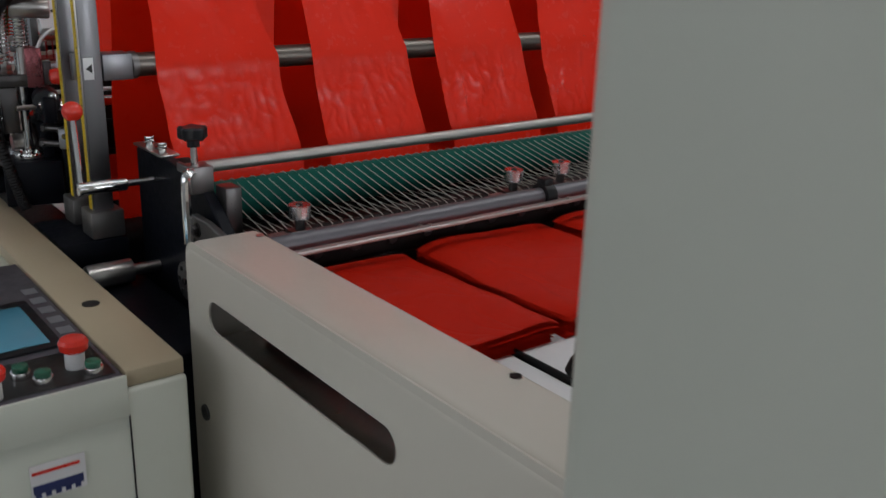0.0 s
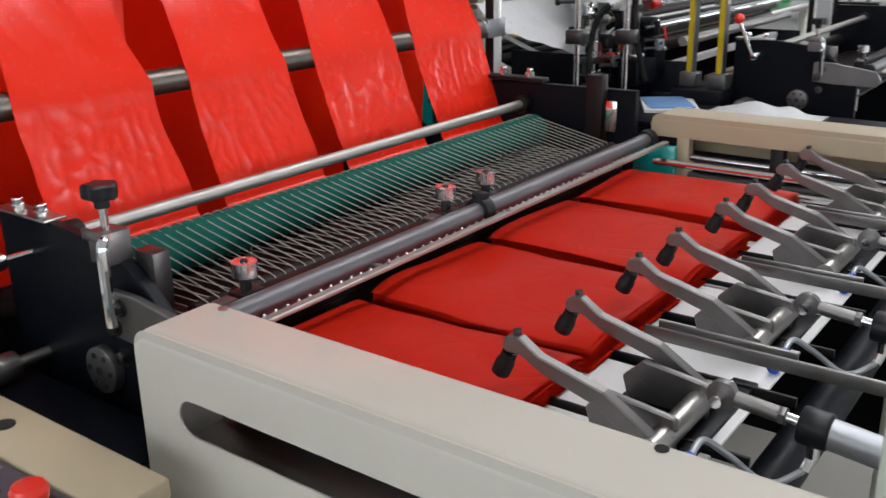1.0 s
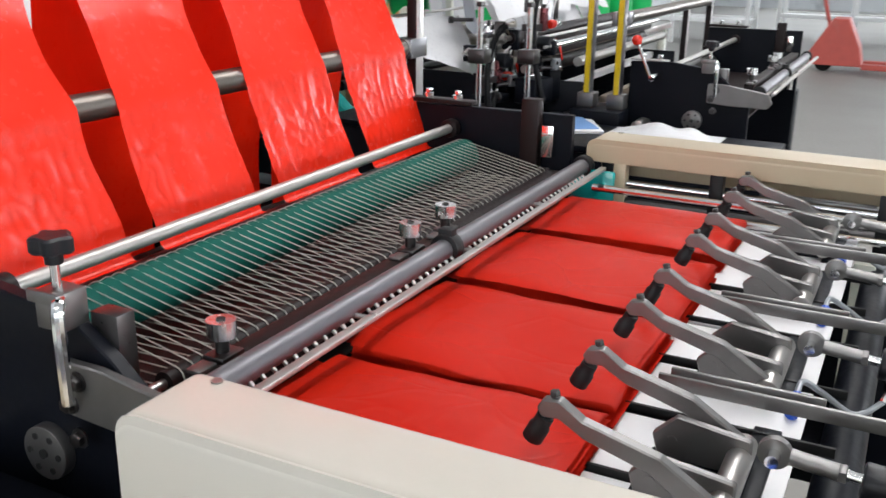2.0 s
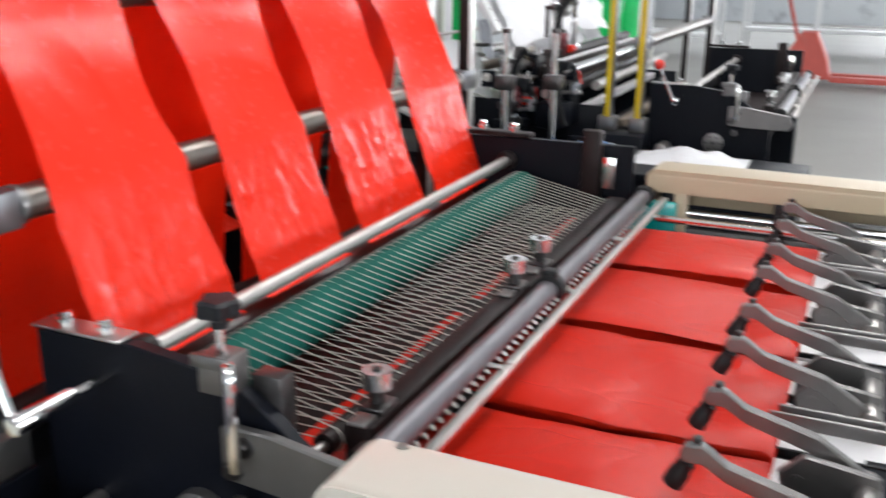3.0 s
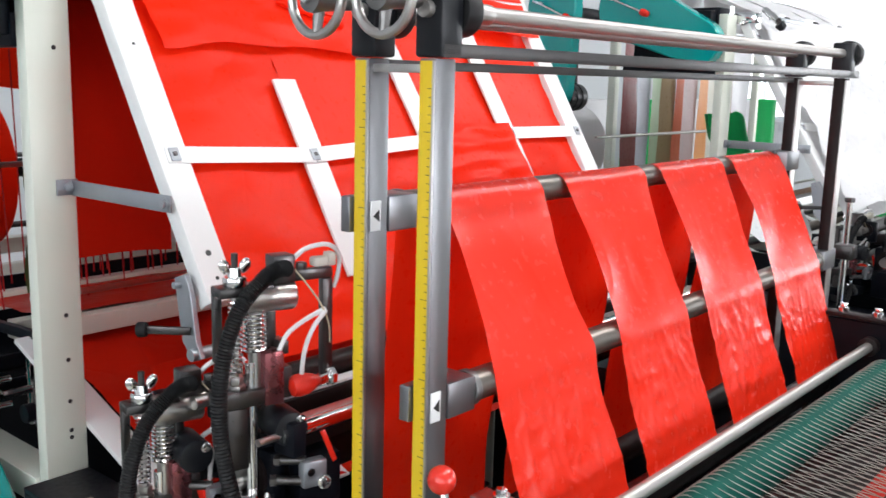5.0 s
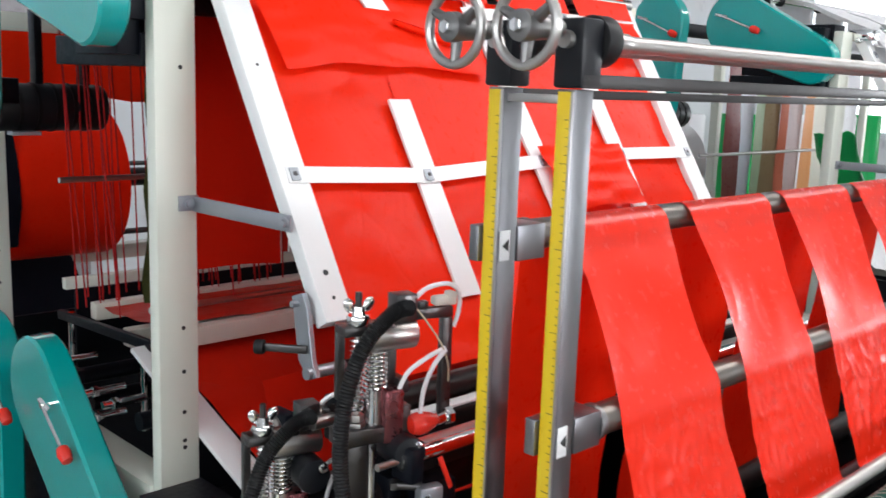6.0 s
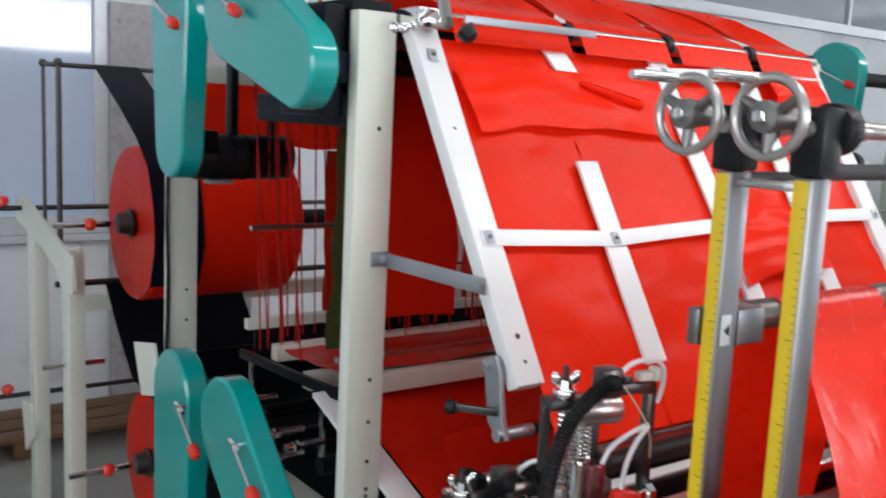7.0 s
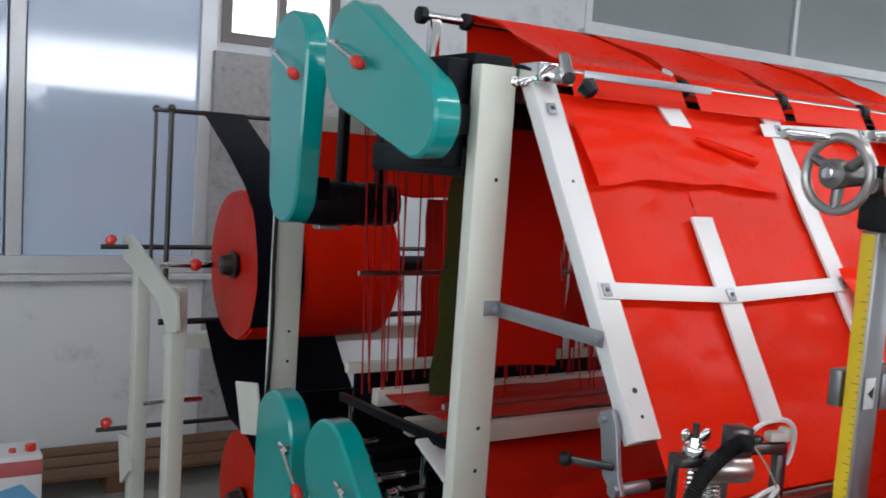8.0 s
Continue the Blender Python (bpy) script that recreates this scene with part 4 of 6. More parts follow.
def guide_roller(y, z, r, ypost):
    t = mt("guide_roller", (1.237, y, z - r), "polished steel guide roller held in sliding blocks", "roller", "guide rollers")
    part("roller_body", cyl((0.60, y, z), (1.895, y, z), r, 28), ROLLSTEEL, t)
    for x in (0.606, 1.887):
        part("end_ring", cyl((x - 0.006, y, z), (x + 0.006, y, z), r + 0.003, 28, bevel=0.001), CAST, t)
    for a, b in ((0.499, 0.600), (1.897, 1.975)):
        blk = part("slide_block", merge(box(0.5465 if a < 1 else a, ypost - 0.0145, z - 0.023, b, ypost + 0.0335, z + 0.023, 0.002), box(a + 0.004, ypost + 0.0135, z - 0.023, 0.5460 if a < 1 else a - 0.01, ypost + 0.03, z + 0.023, 0.002)), POSTSTEEL, t)
        if a < 1:
            part("pointer_plate", box(0.5125, ypost - 0.0155, z - 0.019, 0.530, ypost - 0.0135, z + 0.019, 0.0004), WHITEPAINT, blk, "white pointer plate")
            part("pointer_mark", plate([(0.516, z), (0.527, z + 0.008), (0.527, z - 0.008)], "y", ypost - 0.0163, ypost - 0.0157, 0), INK, blk, "black triangle mark", smooth=False)
    return t


guide_roller(1.832, 1.390, 0.021, 1.803)
guide_roller(1.702, 1.165, 0.0215, 1.696)

# ---- slanted drying board with white slats ----
B0, B1 = Vector((2.254, 1.161)), Vector((2.643, 1.806))
BD = (B1 - B0).normalized()
BN = Vector((-BD.y, BD.x))
BL = (B1 - B0).length


def on_board(x, s, n):
    p = B0 + BD * s + BN * n
    return (x, p.x, p.y)


def slat(x0, s0, x1, s1, n0, n1, bevel=0.0015):
    bm = box(x0, s0, n0, x1, s1, n1, bevel)
    for v in bm.verts:
        v.co = Vector(on_board(*v.co))
    bmesh.ops.recalc_face_normals(bm, faces=bm.faces[:])
    return bm


def strip_on_board(x0, s0, x1, s1, half, n0, n1):
    """A flat slat from one place of the board to another, of the given half width."""
    d = Vector((x1 - x0, s1 - s0))
    m = Matrix.Translation((x0, s0, 0)) @ Matrix.Rotation(math.atan2(d.y, d.x), 4, "Z")
    bm = moved(box(0, -half, n0, d.length, half, n1, 0.001), m)
    for v in bm.verts:
        v.co = Vector(on_board(*v.co))
    bmesh.ops.recalc_face_normals(bm, faces=bm.faces[:])
    return bm


board = mt("film_board", (1.28, 2.42, 1.10), "white slatted board carrying the film", "film board")
part("rail", slat(0.606, 0.018, 0.668, BL + 0.005, -0.028, 0.006, 0.003), WHITEPAINT, board)
part("rail", slat(1.908, 0.018, 1.975, BL + 0.005, -0.028, 0.006, 0.003), WHITEPAINT, board)
for xa, sa, xb, sb in ((0.962, 0.02, 0.960, 0.455), (1.004, 0.642, 0.962, BL), (1.345, 0.02, 1.303, BL), (1.640, 0.02, 1.632, BL)):
    part("slat", strip_on_board(xa, sa, xb, sb, 0.029, -0.004, 0.0035), WHITEPAINT, board)
for xa, sa, xb, sb in ((0.622, 0.296, 0.958, 0.279), (0.958, 0.279, 1.325, 0.298), (1.325, 0.298, 1.640, 0.308), (1.640, 0.308, 1.962, 0.305), (1.25, 0.682, 1.63, 0.700), (1.63, 0.700, 1.962, 0.704)):
    part("cross_slat", strip_on_board(xa, sa, xb, sb, 0.0165, 0.0065, 0.009), WHITEPAINT, board)
for x, sp in ((0.637, 0.295), (0.958, 0.279), (1.325, 0.298), (1.640, 0.308), (1.942, 0.305), (0.634, 0.678), (1.306, 0.685), (1.633, 0.700)):
    part("screw_plate", slat(x - 0.010, sp - 0.013, x + 0.010, sp + 0.013, 0.0092, 0.0125), GALV, board)
    part("screw", slat(x - 0.004, sp - 0.004, x + 0.004, sp + 0.004, 0.0126, 0.0138), DARKSTEEL, board)
for sp, r in ((0.107, 0.0055), (0.06, 0.0035), (0.52, 0.003)):
    part("rail_hole", cyl(on_board(0.637, sp, 0.0058), on_board(0.637, sp, 0.0068), r, 12), INK, board)
part("foot_lever", merge(plate([(2.335, 1.215), (2.305, 1.225), (2.290, 1.20), (2.275, 1.115), (2.262, 1.085), (2.285, 1.075), (2.315, 1.105)], "x", 0.588, 0.598, 0.001), cyl((0.575, 2.318, 1.205), (0.606, 2.318, 1.205), 0.006, 10), cyl((0.578, 2.278, 1.09), (0.66, 2.278, 1.09), 0.011, 12)), GALV, board, "grey steel pivot lever")
part("lever_arm", moved(box(-0.085, -0.004, -0.007, 0.0, 0.004, 0.007, 0.002), Matrix.Translation((0.585, 2.285, 1.130)) @ Euler((0, 0, math.radians(-52))).to_matrix().to_4x4()), DARKSTEEL, board)
part("lever_cap", cyl((0.528, 2.358, 1.130), (0.539, 2.344, 1.130), 0.013, 14, bevel=0.003), RUBBER, board, "black rubber cap")
part("pivot_rod", cyl((0.60, 2.278, 1.09), (1.98, 2.278, 1.09), 0.010, 14), BROWNSTEEL, board)


def board_film(x0, x1, s0, s1, n, amp, seed, material, dx=0.0, dy=0.0, name="board_film", label="flat red film lying on the slatted board", nx=24, ns=40, ragged=0.0):
    def fn(u, v):
        s = s0 + (s1 - s0) * v
        x = x0 + (x1 - x0) * u
        w = amp * (0.5 + crease((x, s, 0), 6, seed) + 0.5 * crease((x * 1.2, s * 3, 0), 9, seed))
        if ragged:
            s += ragged * (1 - v) * crease((x, 0, seed), 5)
            x += ragged * 0.6 * (2 * u - 1) * crease((0, s, seed), 6)
            w += amp * 0.5 * (0.5 + 0.5 * math.sin(30 * (0.6 * x + s) + 5 * crease((x, s, 2), 2, seed))) * (1 - 0.5 * v)
        q = on_board(x, s, n + max(0.0, w))
        return (q[0] + dx, q[1] + dy, q[2])
    return solo(name, sheet(fn, nx, ns), material, label, "plastic film", "film on the board")


def dressed_board(material, dx, dy, col):
    for k, (a, b) in enumerate(((0.690, 0.940), (0.982, 1.290), (1.350, 1.605), (1.660, 1.902))):
        board_film(a - 0.022, b + 0.022, -0.10, 0.73, -0.014, 0.008, 2.3 * k, material, dx, dy, label="flat %s film lying on the slatted board" % col)
    board_film(0.690, 1.268, 0.515, 0.668, 0.004, 0.0055, 9.1, material, dx, dy, "loose_film", "loose crumpled %s film over the slats" % col, 40, 30, 0.035)
    board_film(1.325, 1.615, 0.165, 0.33, 0.011, 0.016, 14.2, material, dx, dy, "loose_film", "loose crumpled %s film over the slats" % col, 36, 36, 0.10)
    board_film(1.70, 1.93, 0.60, 0.70, 0.012, 0.014, 17.2, material, dx, dy, "loose_film", "loose crumpled %s film over the slats" % col, 30, 20, 0.03)
    def curl(u, v):
        q0, q1 = Vector(on_board(1.010, 0.635, 0.016)), Vector(on_board(1.178, 0.592, 0.012))
        d = q1 - q0
        e1 = d.cross(Vector((1, 0, 0))).normalized()
        e2 = d.cross(e1).normalized()
        a, r = 5.2 * v, (0.006 + 0.006 * u) * (1 + 0.25 * crease((u * 4, v, 1), 2))
        p = q0 + d * u + e1 * r * math.cos(a) + e2 * r * math.sin(a)
        return (p.x + dx, p.y + dy, p.z)
    solo("curled_film", sheet(curl, 18, 16), material, "rolled-up edge of %s film on the board" % col, "plastic film", "film on the board")
    # strips running back from the board to the top bar
    path = [(2.612, 1.775, 0), (2.640, 1.825, 0), (2.662, 1.846, 0), (2.70, 1.858, 0), (2.85, 1.905, 0), (2.99, 1.968, 0), (3.02, 1.972, 0), (3.035, 1.955, 0), (3.035, 1.80, 0)]
    for k, (a, b) in enumerate(((0.70, 1.02), (1.06, 1.345), (1.385, 1.66), (1.70, 1.945))):
        def fn(u, v, a=a, b=b, k=k):
            p = along(path, v)
            x = a + (b - a) * u + 0.015 * crease((v * 2, k, u), 2)
            mid = math.sin(math.pi * min(1, max(0, (v - 0.2) / 0.45)))
            curl = 0.030 * mid * max(0.0, (abs(2 * u - 1) - 0.55) / 0.45) ** 2
            return (x + dx, p.x + dy, p.y - 0.012 * mid + 0.012 * mid * crease((x * 1.4, p.x, k), 6) + curl + 0.003)
        solo("top_film", sheet(fn, 26, 46), material, "%s film strip running over the top bar" % col, "plastic film", "film strips over the top bar")


dressed_board(REDFILM, 0, 0, "red")
bar = mt("top_bar", (1.3, 2.655, 1.80), "bare steel bar at the board's head with clamps", "bar")
part("bar", cyl((0.61, 2.652, 1.823), (1.98, 2.652, 1.823), 0.013, 16), STEEL, bar)
part("flat_bar", box(0.70, 2.585, 1.812, 1.06, 2.590, 1.828, 0.001), GALV, bar, "flat grey metal strip")
part("clamp", merge(box(0.60, 2.60, 1.795, 0.66, 2.69, 1.835, 0.004), cyl((0.645, 2.585, 1.845), (0.605, 2.515, 1.80), 0.013, 14)), CHROME, bar, "chrome clamp with lever")
part("clamp_knob", lathe([(0.005, 0), (0.02, 0.008), (0.016, 0.03), (0.007, 0.036)], (0.655, 2.535, 1.80), (0.4, -0.5, -0.7), 16), PLASTIC, bar)
part("corner_bolts", merge(*[bolt((0.575 + 0.022 * i, 2.645, 1.795), (0, -1, 0), 0.008, 0.012) for i in range(3)]), CHROME, bar)
for x in (1.03, 1.36, 1.68):
    part("stop_ring", merge(cyl((x - 0.012, 2.652, 1.823), (x + 0.012, 2.652, 1.823), 0.022, 16, bevel=0.002)), RUBBER, bar)
topb = mt("top_bar", (1.3, 3.015, 1.94), "thin steel bar with black rubber rings", "bar")
part("bar", cyl((0.56, 3.012, 1.955), (2.02, 3.012, 1.955), 0.010, 14), CHROME, topb)
for x in (0.565, 0.685, 1.035, 1.365, 1.685, 1.96):
    part("ring", cyl((x - 0.010, 3.012, 1.955), (x + 0.010, 3.012, 1.955), 0.020, 16, bevel=0.003), RUBBER, topb)
for x in (0.60, 1.99):
    part("bar_stand", box(x - 0.012, 3.0, 1.60, x + 0.012, 3.025, 1.947, 0.002), CHROME, topb)

# ---- heat-seal heads beside the film ----
HEADS = []


def seal_head(x, y, top, lowz):
    """A sealing head: a chrome column on a flange; on it a sliding carriage with springs, arm, hose and leads. top: height of the wing nut."""
    t = mt("seal_head", (x, y, 0.86), "spring-loaded sealing head with black ribbed hose", "sealing head", "sealing heads")
    turn = Matrix.Translation((x, y, top)) @ Matrix.Rotation(math.radians(-14), 4, "Z")

    def put(*bms):
        return moved(merge(*bms), turn)
    lz, floor_z = lowz - top, 0.8605 - top
    # still parts
    part("base_block", put(box(-0.030, -0.045, floor_z, 0.080, 0.045, lz - 0.012, 0.004)), BLACKSTEEL, t)
    part("pipe_block", put(box(0.082, -0.030, floor_z, 0.150, 0.060, lz + 0.050, 0.004)), BLACKSTEEL, t)
    part("rear_block", put(box(0.040, 0.014, lz - 0.0115, 0.080, 0.060, lz + 0.085, 0.003)), BLACKSTEEL, t)
    part("flange", put(cyl((0.021, 0, lz - 0.012), (0.021, 0, lz + 0.002), 0.031, 28, bevel=0.002)), CHROME, t)
    part("column", put(cyl((0.021, 0, lz + 0.002), (0.021, 0, -0.150), 0.0088, 20)), CHROME, t)
    part("round_cover", put(cyl((0.062, -0.046, lz + 0.105), (0.062, 0.020, lz + 0.105), 0.026, 24, bevel=0.004)), PLASTIC, t, "round black cover")
    part("cover_bolt", put(bolt((0.075, -0.046, lz + 0.118), (0, -1, 0), 0.006, 0.007)), CHROME, t)
    valve = part("valve_block", put(box(0.078, -0.050, lz + 0.012, 0.116, -0.0305, lz + 0.052, 0.003)), GALV, t)
    part("valve_bolt", put(bolt((0.110, -0.050, lz + 0.018), (0, -1, 0), 0.008, 0.009), cyl((0.088, -0.050, lz + 0.038), (0.088, -0.054, lz + 0.038), 0.006, 12)), CHROME, valve)
    part("valve_lever", put(moved(box(-0.004, -0.002, -0.027, 0.004, 0.002, 0.027, 0.001), Matrix.Translation((0.120, -0.046, lz + 0.070)) @ Euler((0, math.radians(-22), 0)).to_matrix().to_4x4())), REDKNOB, valve, "small red lever")
    for a, z in ((0.058, lz + 0.050), (0.052, lz + 0.02)):
        part("pipe_elbow", put(cyl((a, -0.015, z), (a + 0.03, -0.035, z), 0.007, 12), hexnut((a, -0.015, z), (-0.8, 0.5, 0), 0.0095, 0.010)), HEADSTEEL, t)
    part("foot_bolt", put(*[bolt((0.021 + 0.023 * math.cos(q), 0.023 * math.sin(q), lz + 0.002), (0, 0, 1), 0.004, 0.005) for q in (0.6, 2.2, 3.9, 5.4)]), CHROME, t)
    # the carriage, which slides on the column
    car = part("carriage", put(box(-0.036, -0.020, -0.198, 0.036, 0.020, -0.174, 0.003), box(-0.022, -0.016, -0.290, 0.010, 0.018, -0.199, 0.003), box(-0.030, 0.006, -0.135, -0.018, 0.018, -0.026, 0.002), box(0.048, 0.004, -0.135, 0.062, 0.018, -0.040, 0.002)), HEADSTEEL, t)
    # plain steel; the red film's reflection is put into its colour
    part("guide_block", put(box(0.032, -0.022, -0.200, 0.062, 0.016, -0.122, 0.003)), mat("steel_red_reflection", (0.30, 0.10, 0.11), 0.28, metal=0.9, vary=0.2, scale=18), car, "steel guide block coloured with a red reflection")
    part("block_cap", put(box(0.058, -0.016, -0.130, 0.072, 0.018, -0.110, 0.002), box(0.062, -0.014, -0.196, 0.078, 0.016, -0.150, 0.002)), HEADSTEEL, car)
    part("clamp_cylinder", put(cyl((0.012, 0.0, -0.045), (0.086, 0.0, -0.047), 0.0215, 26, bevel=0.004)), STEEL, car, "satin steel clamp cylinder")
    part("spring", put(spring(0.027, 0.0, -0.124, -0.066, 0.0155, 9, 0.0022)), CHROME, car)
    part("spring_core", put(cyl((0.027, 0, -0.174), (0.027, 0, -0.060), 0.0100, 14)), STEEL, car)
    part("thin_spring", put(spring(-0.003, -0.002, -0.152, -0.045, 0.0088, 15, 0.0017)), CHROME, car)
    part("spring_rod", put(cyl((-0.003, -0.002, -0.176), (-0.003, -0.002, 0.014), 0.0045, 12), hexnut((-0.003, -0.002, -0.166), (0, 0, 1), 0.011, 0.011), hexnut((-0.003, -0.002, -0.174), (0, 0, 1), 0.013, 0.007)), STEEL, car)
    part("top_plate", put(box(-0.030, -0.016, -0.040, 0.050, 0.020, -0.026, 0.003)), HEADSTEEL, car)
    part("wing_nut", put(cyl((-0.003, -0.002, -0.026), (-0.003, -0.002, -0.012), 0.0165, 22, bevel=0.003), cyl((-0.003, -0.002, -0.012), (-0.003, -0.002, 0.0), 0.010, 16, r2=0.008), moved(ball((0, 0, 0), 0.0085, 2, 0.95, 0.45, 1.35), Matrix.Translation((-0.017, -0.002, 0.002)) @ Euler((0, -0.5, 0)).to_matrix().to_4x4()), moved(ball((0, 0, 0), 0.0085, 2, 0.95, 0.45, 1.35), Matrix.Translation((0.012, -0.002, 0.002)) @ Euler((0, 0.5, 0)).to_matrix().to_4x4())), CHROME, car, "chrome wing nut")
    part("wing_stud", put(cyl((-0.003, -0.002, 0.0), (-0.003, -0.002, 0.020), 0.0048, 10)), DARKSTEEL, car)
    part("hose_socket", put(box(0.050, -0.014, -0.028, 0.084, 0.016, 0.013, 0.003), cyl((0.062, -0.016, -0.004), (0.052, -0.028, -0.004), 0.012, 16)), HEADSTEEL, car)
    part("arm", put(box(0.084, -0.006, -0.028, 0.148, 0.008, -0.012, 0.002), box(0.131, -0.006, -0.190, 0.148, 0.008, -0.0285, 0.002), hexnut((0.100, 0.001, -0.012), (0, 0, 1), 0.008, 0.010)), HEADSTEEL, car, "angled flat steel arm")
    hp = smooth_path([(0.066, -0.024, -0.004), (0.048, -0.030, -0.003), (0.026, -0.032, -0.014), (-0.008, -0.032, -0.050), (-0.030, -0.032, -0.105), (-0.040, -0.032, -0.165), (-0.040, -0.034, -0.230), (-0.030, -0.040, -0.300), (-0.012, -0.048, max(lz - 0.03, floor_z + 0.035)), (0.004, -0.056, max(lz - 0.10, floor_z + 0.015))], 26)
    part("ribbed_hose", put(tube(hp, 0.0118, 12, 0.0015)), RUBBER, car, "black ribbed conduit hose")
    for pts in ([(0.084, -0.004, 0.004), (0.105, -0.004, 0.018), (0.140, -0.002, 0.021), (0.160, 0.0, 0.006), (0.160, 0.0, -0.022), (0.152, 0.0, -0.045)],
                [(0.132, -0.012, -0.072), (0.100, -0.016, -0.082), (0.070, -0.016, -0.100), (0.056, -0.016, -0.124)],
                [(0.132, -0.014, -0.074), (0.108, -0.020, -0.096), (0.094, -0.020, -0.130), (0.090, -0.018, -0.172)]):
        part("wire", put(tube(smooth_path(pts), 0.0036, 8)), PAPERWHITE, car, "white sleeved lead")
    part("thin_wire", put(tube(smooth_path([(0.085, -0.008, -0.010), (0.100, -0.014, -0.030), (0.122, -0.016, -0.062), (0.138, -0.012, -0.095), (0.142, -0.008, -0.125)]), 0.0014, 6)), TAN, car, "thin tan lead")
    part("terminal", put(box(0.116, -0.008, -0.010, 0.150, 0.010, 0.004, 0.004), box(0.138, -0.010, -0.010, 0.152, 0.008, 0.010, 0.003)), BEIGE, car, "white porcelain terminal")
    tap = part("tap_knob", put(lathe([(0.006, 0), (0.014, 0.003), (0.0165, 0.012), (0.0165, 0.024), (0.012, 0.038), (0.006, 0.048)], (0.072, -0.018, -0.180), (1, 0.0, 0.08), 22)), REDKNOB, car, "red cone knob")
    part("tap_stem", put(cyl((0.118, -0.018, -0.177), (0.146, -0.012, -0.174), 0.009, 14), hexnut((0.134, -0.015, -0.175), (1, 0, 0), 0.013, 0.012)), CHROME, car)
    HEADS.append(car)
    return t


seal_head(0.465, 2.000, 1.312, 0.962)
seal_head(0.402, 2.139, 1.127, 0.900)


# ---- control cabinet ----
SCREEN = mat("blue_screen", (0.10, 0.32, 0.45), 0.15, vary=0.1, scale=12)
PANELGREY = mat("grey_panel_print", (0.075, 0.07, 0.085), 0.40, vary=0.08, scale=12, stain=0.2, stain_color=(0.3, 0.3, 0.3))
cab = mt("control_cabinet", (0.2, 1.8, 0.0), "ivory control cabinet with buttons and touch screen", "control cabinet")
part("body", box(0.05, 1.105, 0.08, 0.436, 2.36, 0.835, 0.006, 3), IVORY, cab)
part("plinth", box(0.08, 1.14, 0.0, 0.42, 2.34, 0.08, 0.002), BLACKSTEEL, cab)
part("top_strip", box(0.355, 1.11, 0.8355, 0.434, 2.36, 0.8595, 0.003), TAN, cab, "beige top strip")
part("front_lip", box(0.05, 1.1005, 0.80, 0.354, 1.1045, 0.858, 0.001), IVORY, cab)
part("side_seam", box(0.3535, 1.1030, 0.1, 0.3555, 1.1048, 0.80, 0), INK, cab)
pan = part("control_panel", box(0.06, 1.106, 0.8355, 0.352, 1.62, 0.857, 0.002), PANELGREY, cab, "grey printed control panel")
part("screen_bezel", box(0.12, 1.235, 0.8572, 0.318, 1.43, 0.8612, 0.002), PLASTIC, pan)
part("screen", box(0.135, 1.25, 0.8614, 0.303, 1.405, 0.8624, 0.0003), SCREEN, pan, "pale blue touch screen")
for i in range(5):
    part("key_print", box(0.325, 1.28 + i * 0.045, 0.8572, 0.345, 1.305 + i * 0.045, 0.8578, 0), GALV, pan)
part("button_plate", box(0.10, 1.115, 0.8572, 0.345, 1.215, 0.8592, 0.001), DARKSTEEL, pan, "bare metal button plate")
for x, y in ((0.262, 1.135), (0.243, 1.165), (0.322, 1.13)):
    b = part("push_button", merge(cyl((x, y, 0.8594), (x, y, 0.869), 0.0125, 20, bevel=0.001)), CHROME, pan)
    part("button_cap", cyl((x, y, 0.869), (x, y, 0.877), 0.010, 20, bevel=0.002), GREENKNOB, b, "dark green button")
for x, y in ((0.308, 1.158), (0.20, 1.125)):
    e = part("stop_button", cyl((x, y, 0.8594), (x, y, 0.884), 0.0125, 20, bevel=0.001), PAPERWHITE, pan)
    part("mushroom_cap", lathe([(0.015, 0), (0.018, 0.003), (0.019, 0.012), (0.016, 0.017), (0.006, 0.0185)], (x, y, 0.883), (0, 0, 1), 24), REDKNOB, e, "red mushroom cap")
part("cable_hole", cyl((0.394, 1.363, 0.8597), (0.394, 1.363, 0.8612), 0.013, 20), INK, cab)
stick = part("sticker", box(0.225, 1.0992, 0.721, 0.292, 1.1002, 0.769, 0), PAPERWHITE, cab, "white sticker with red and blue print")
NAVY = mat("navy_print", (0.02, 0.03, 0.12), 0.5)
part("print_bar", box(0.227, 1.0983, 0.729, 0.288, 1.0990, 0.741, 0), NAVY, stick)
part("print_line", box(0.227, 1.0983, 0.756, 0.285, 1.0990, 0.760, 0), REDKNOB, stick)
part("print_teeth", merge(*[box(0.229 + i * 0.012, 1.0983, 0.723, 0.236 + i * 0.012, 1.0990, 0.7288, 0) for i in range(5)]), NAVY, stick)
frame0 = mt("machine_base", (1.237, 1.9, 0.0), "black steel machine base under the rollers", "machine base")
part("near_sill", box(0.44, 1.26, 0.0, 0.572, 2.62, 0.78, 0.003), BLACKSTEEL, frame0)
part("shelf_plate", box(0.44, 1.26, 0.7805, 0.572, 2.62, 0.79, 0.001), BLACKSTEEL, frame0)
part("post_bracket", box(0.44, 1.66, 0.7905, 0.56, 1.84, 0.859, 0.003), BLACKSTEEL, frame0)
part("far_sill", box(1.90, 1.26, 0.0, 2.0, 2.62, 0.78, 0.003), BLACKSTEEL, frame0)
# dark sheet added over the bright floor, standing in for shade under the machine
part("shade_pan", box(0.575, 1.70, 0.30, 1.90, 2.62, 0.31, 0.001), BLACKSTEEL, frame0)
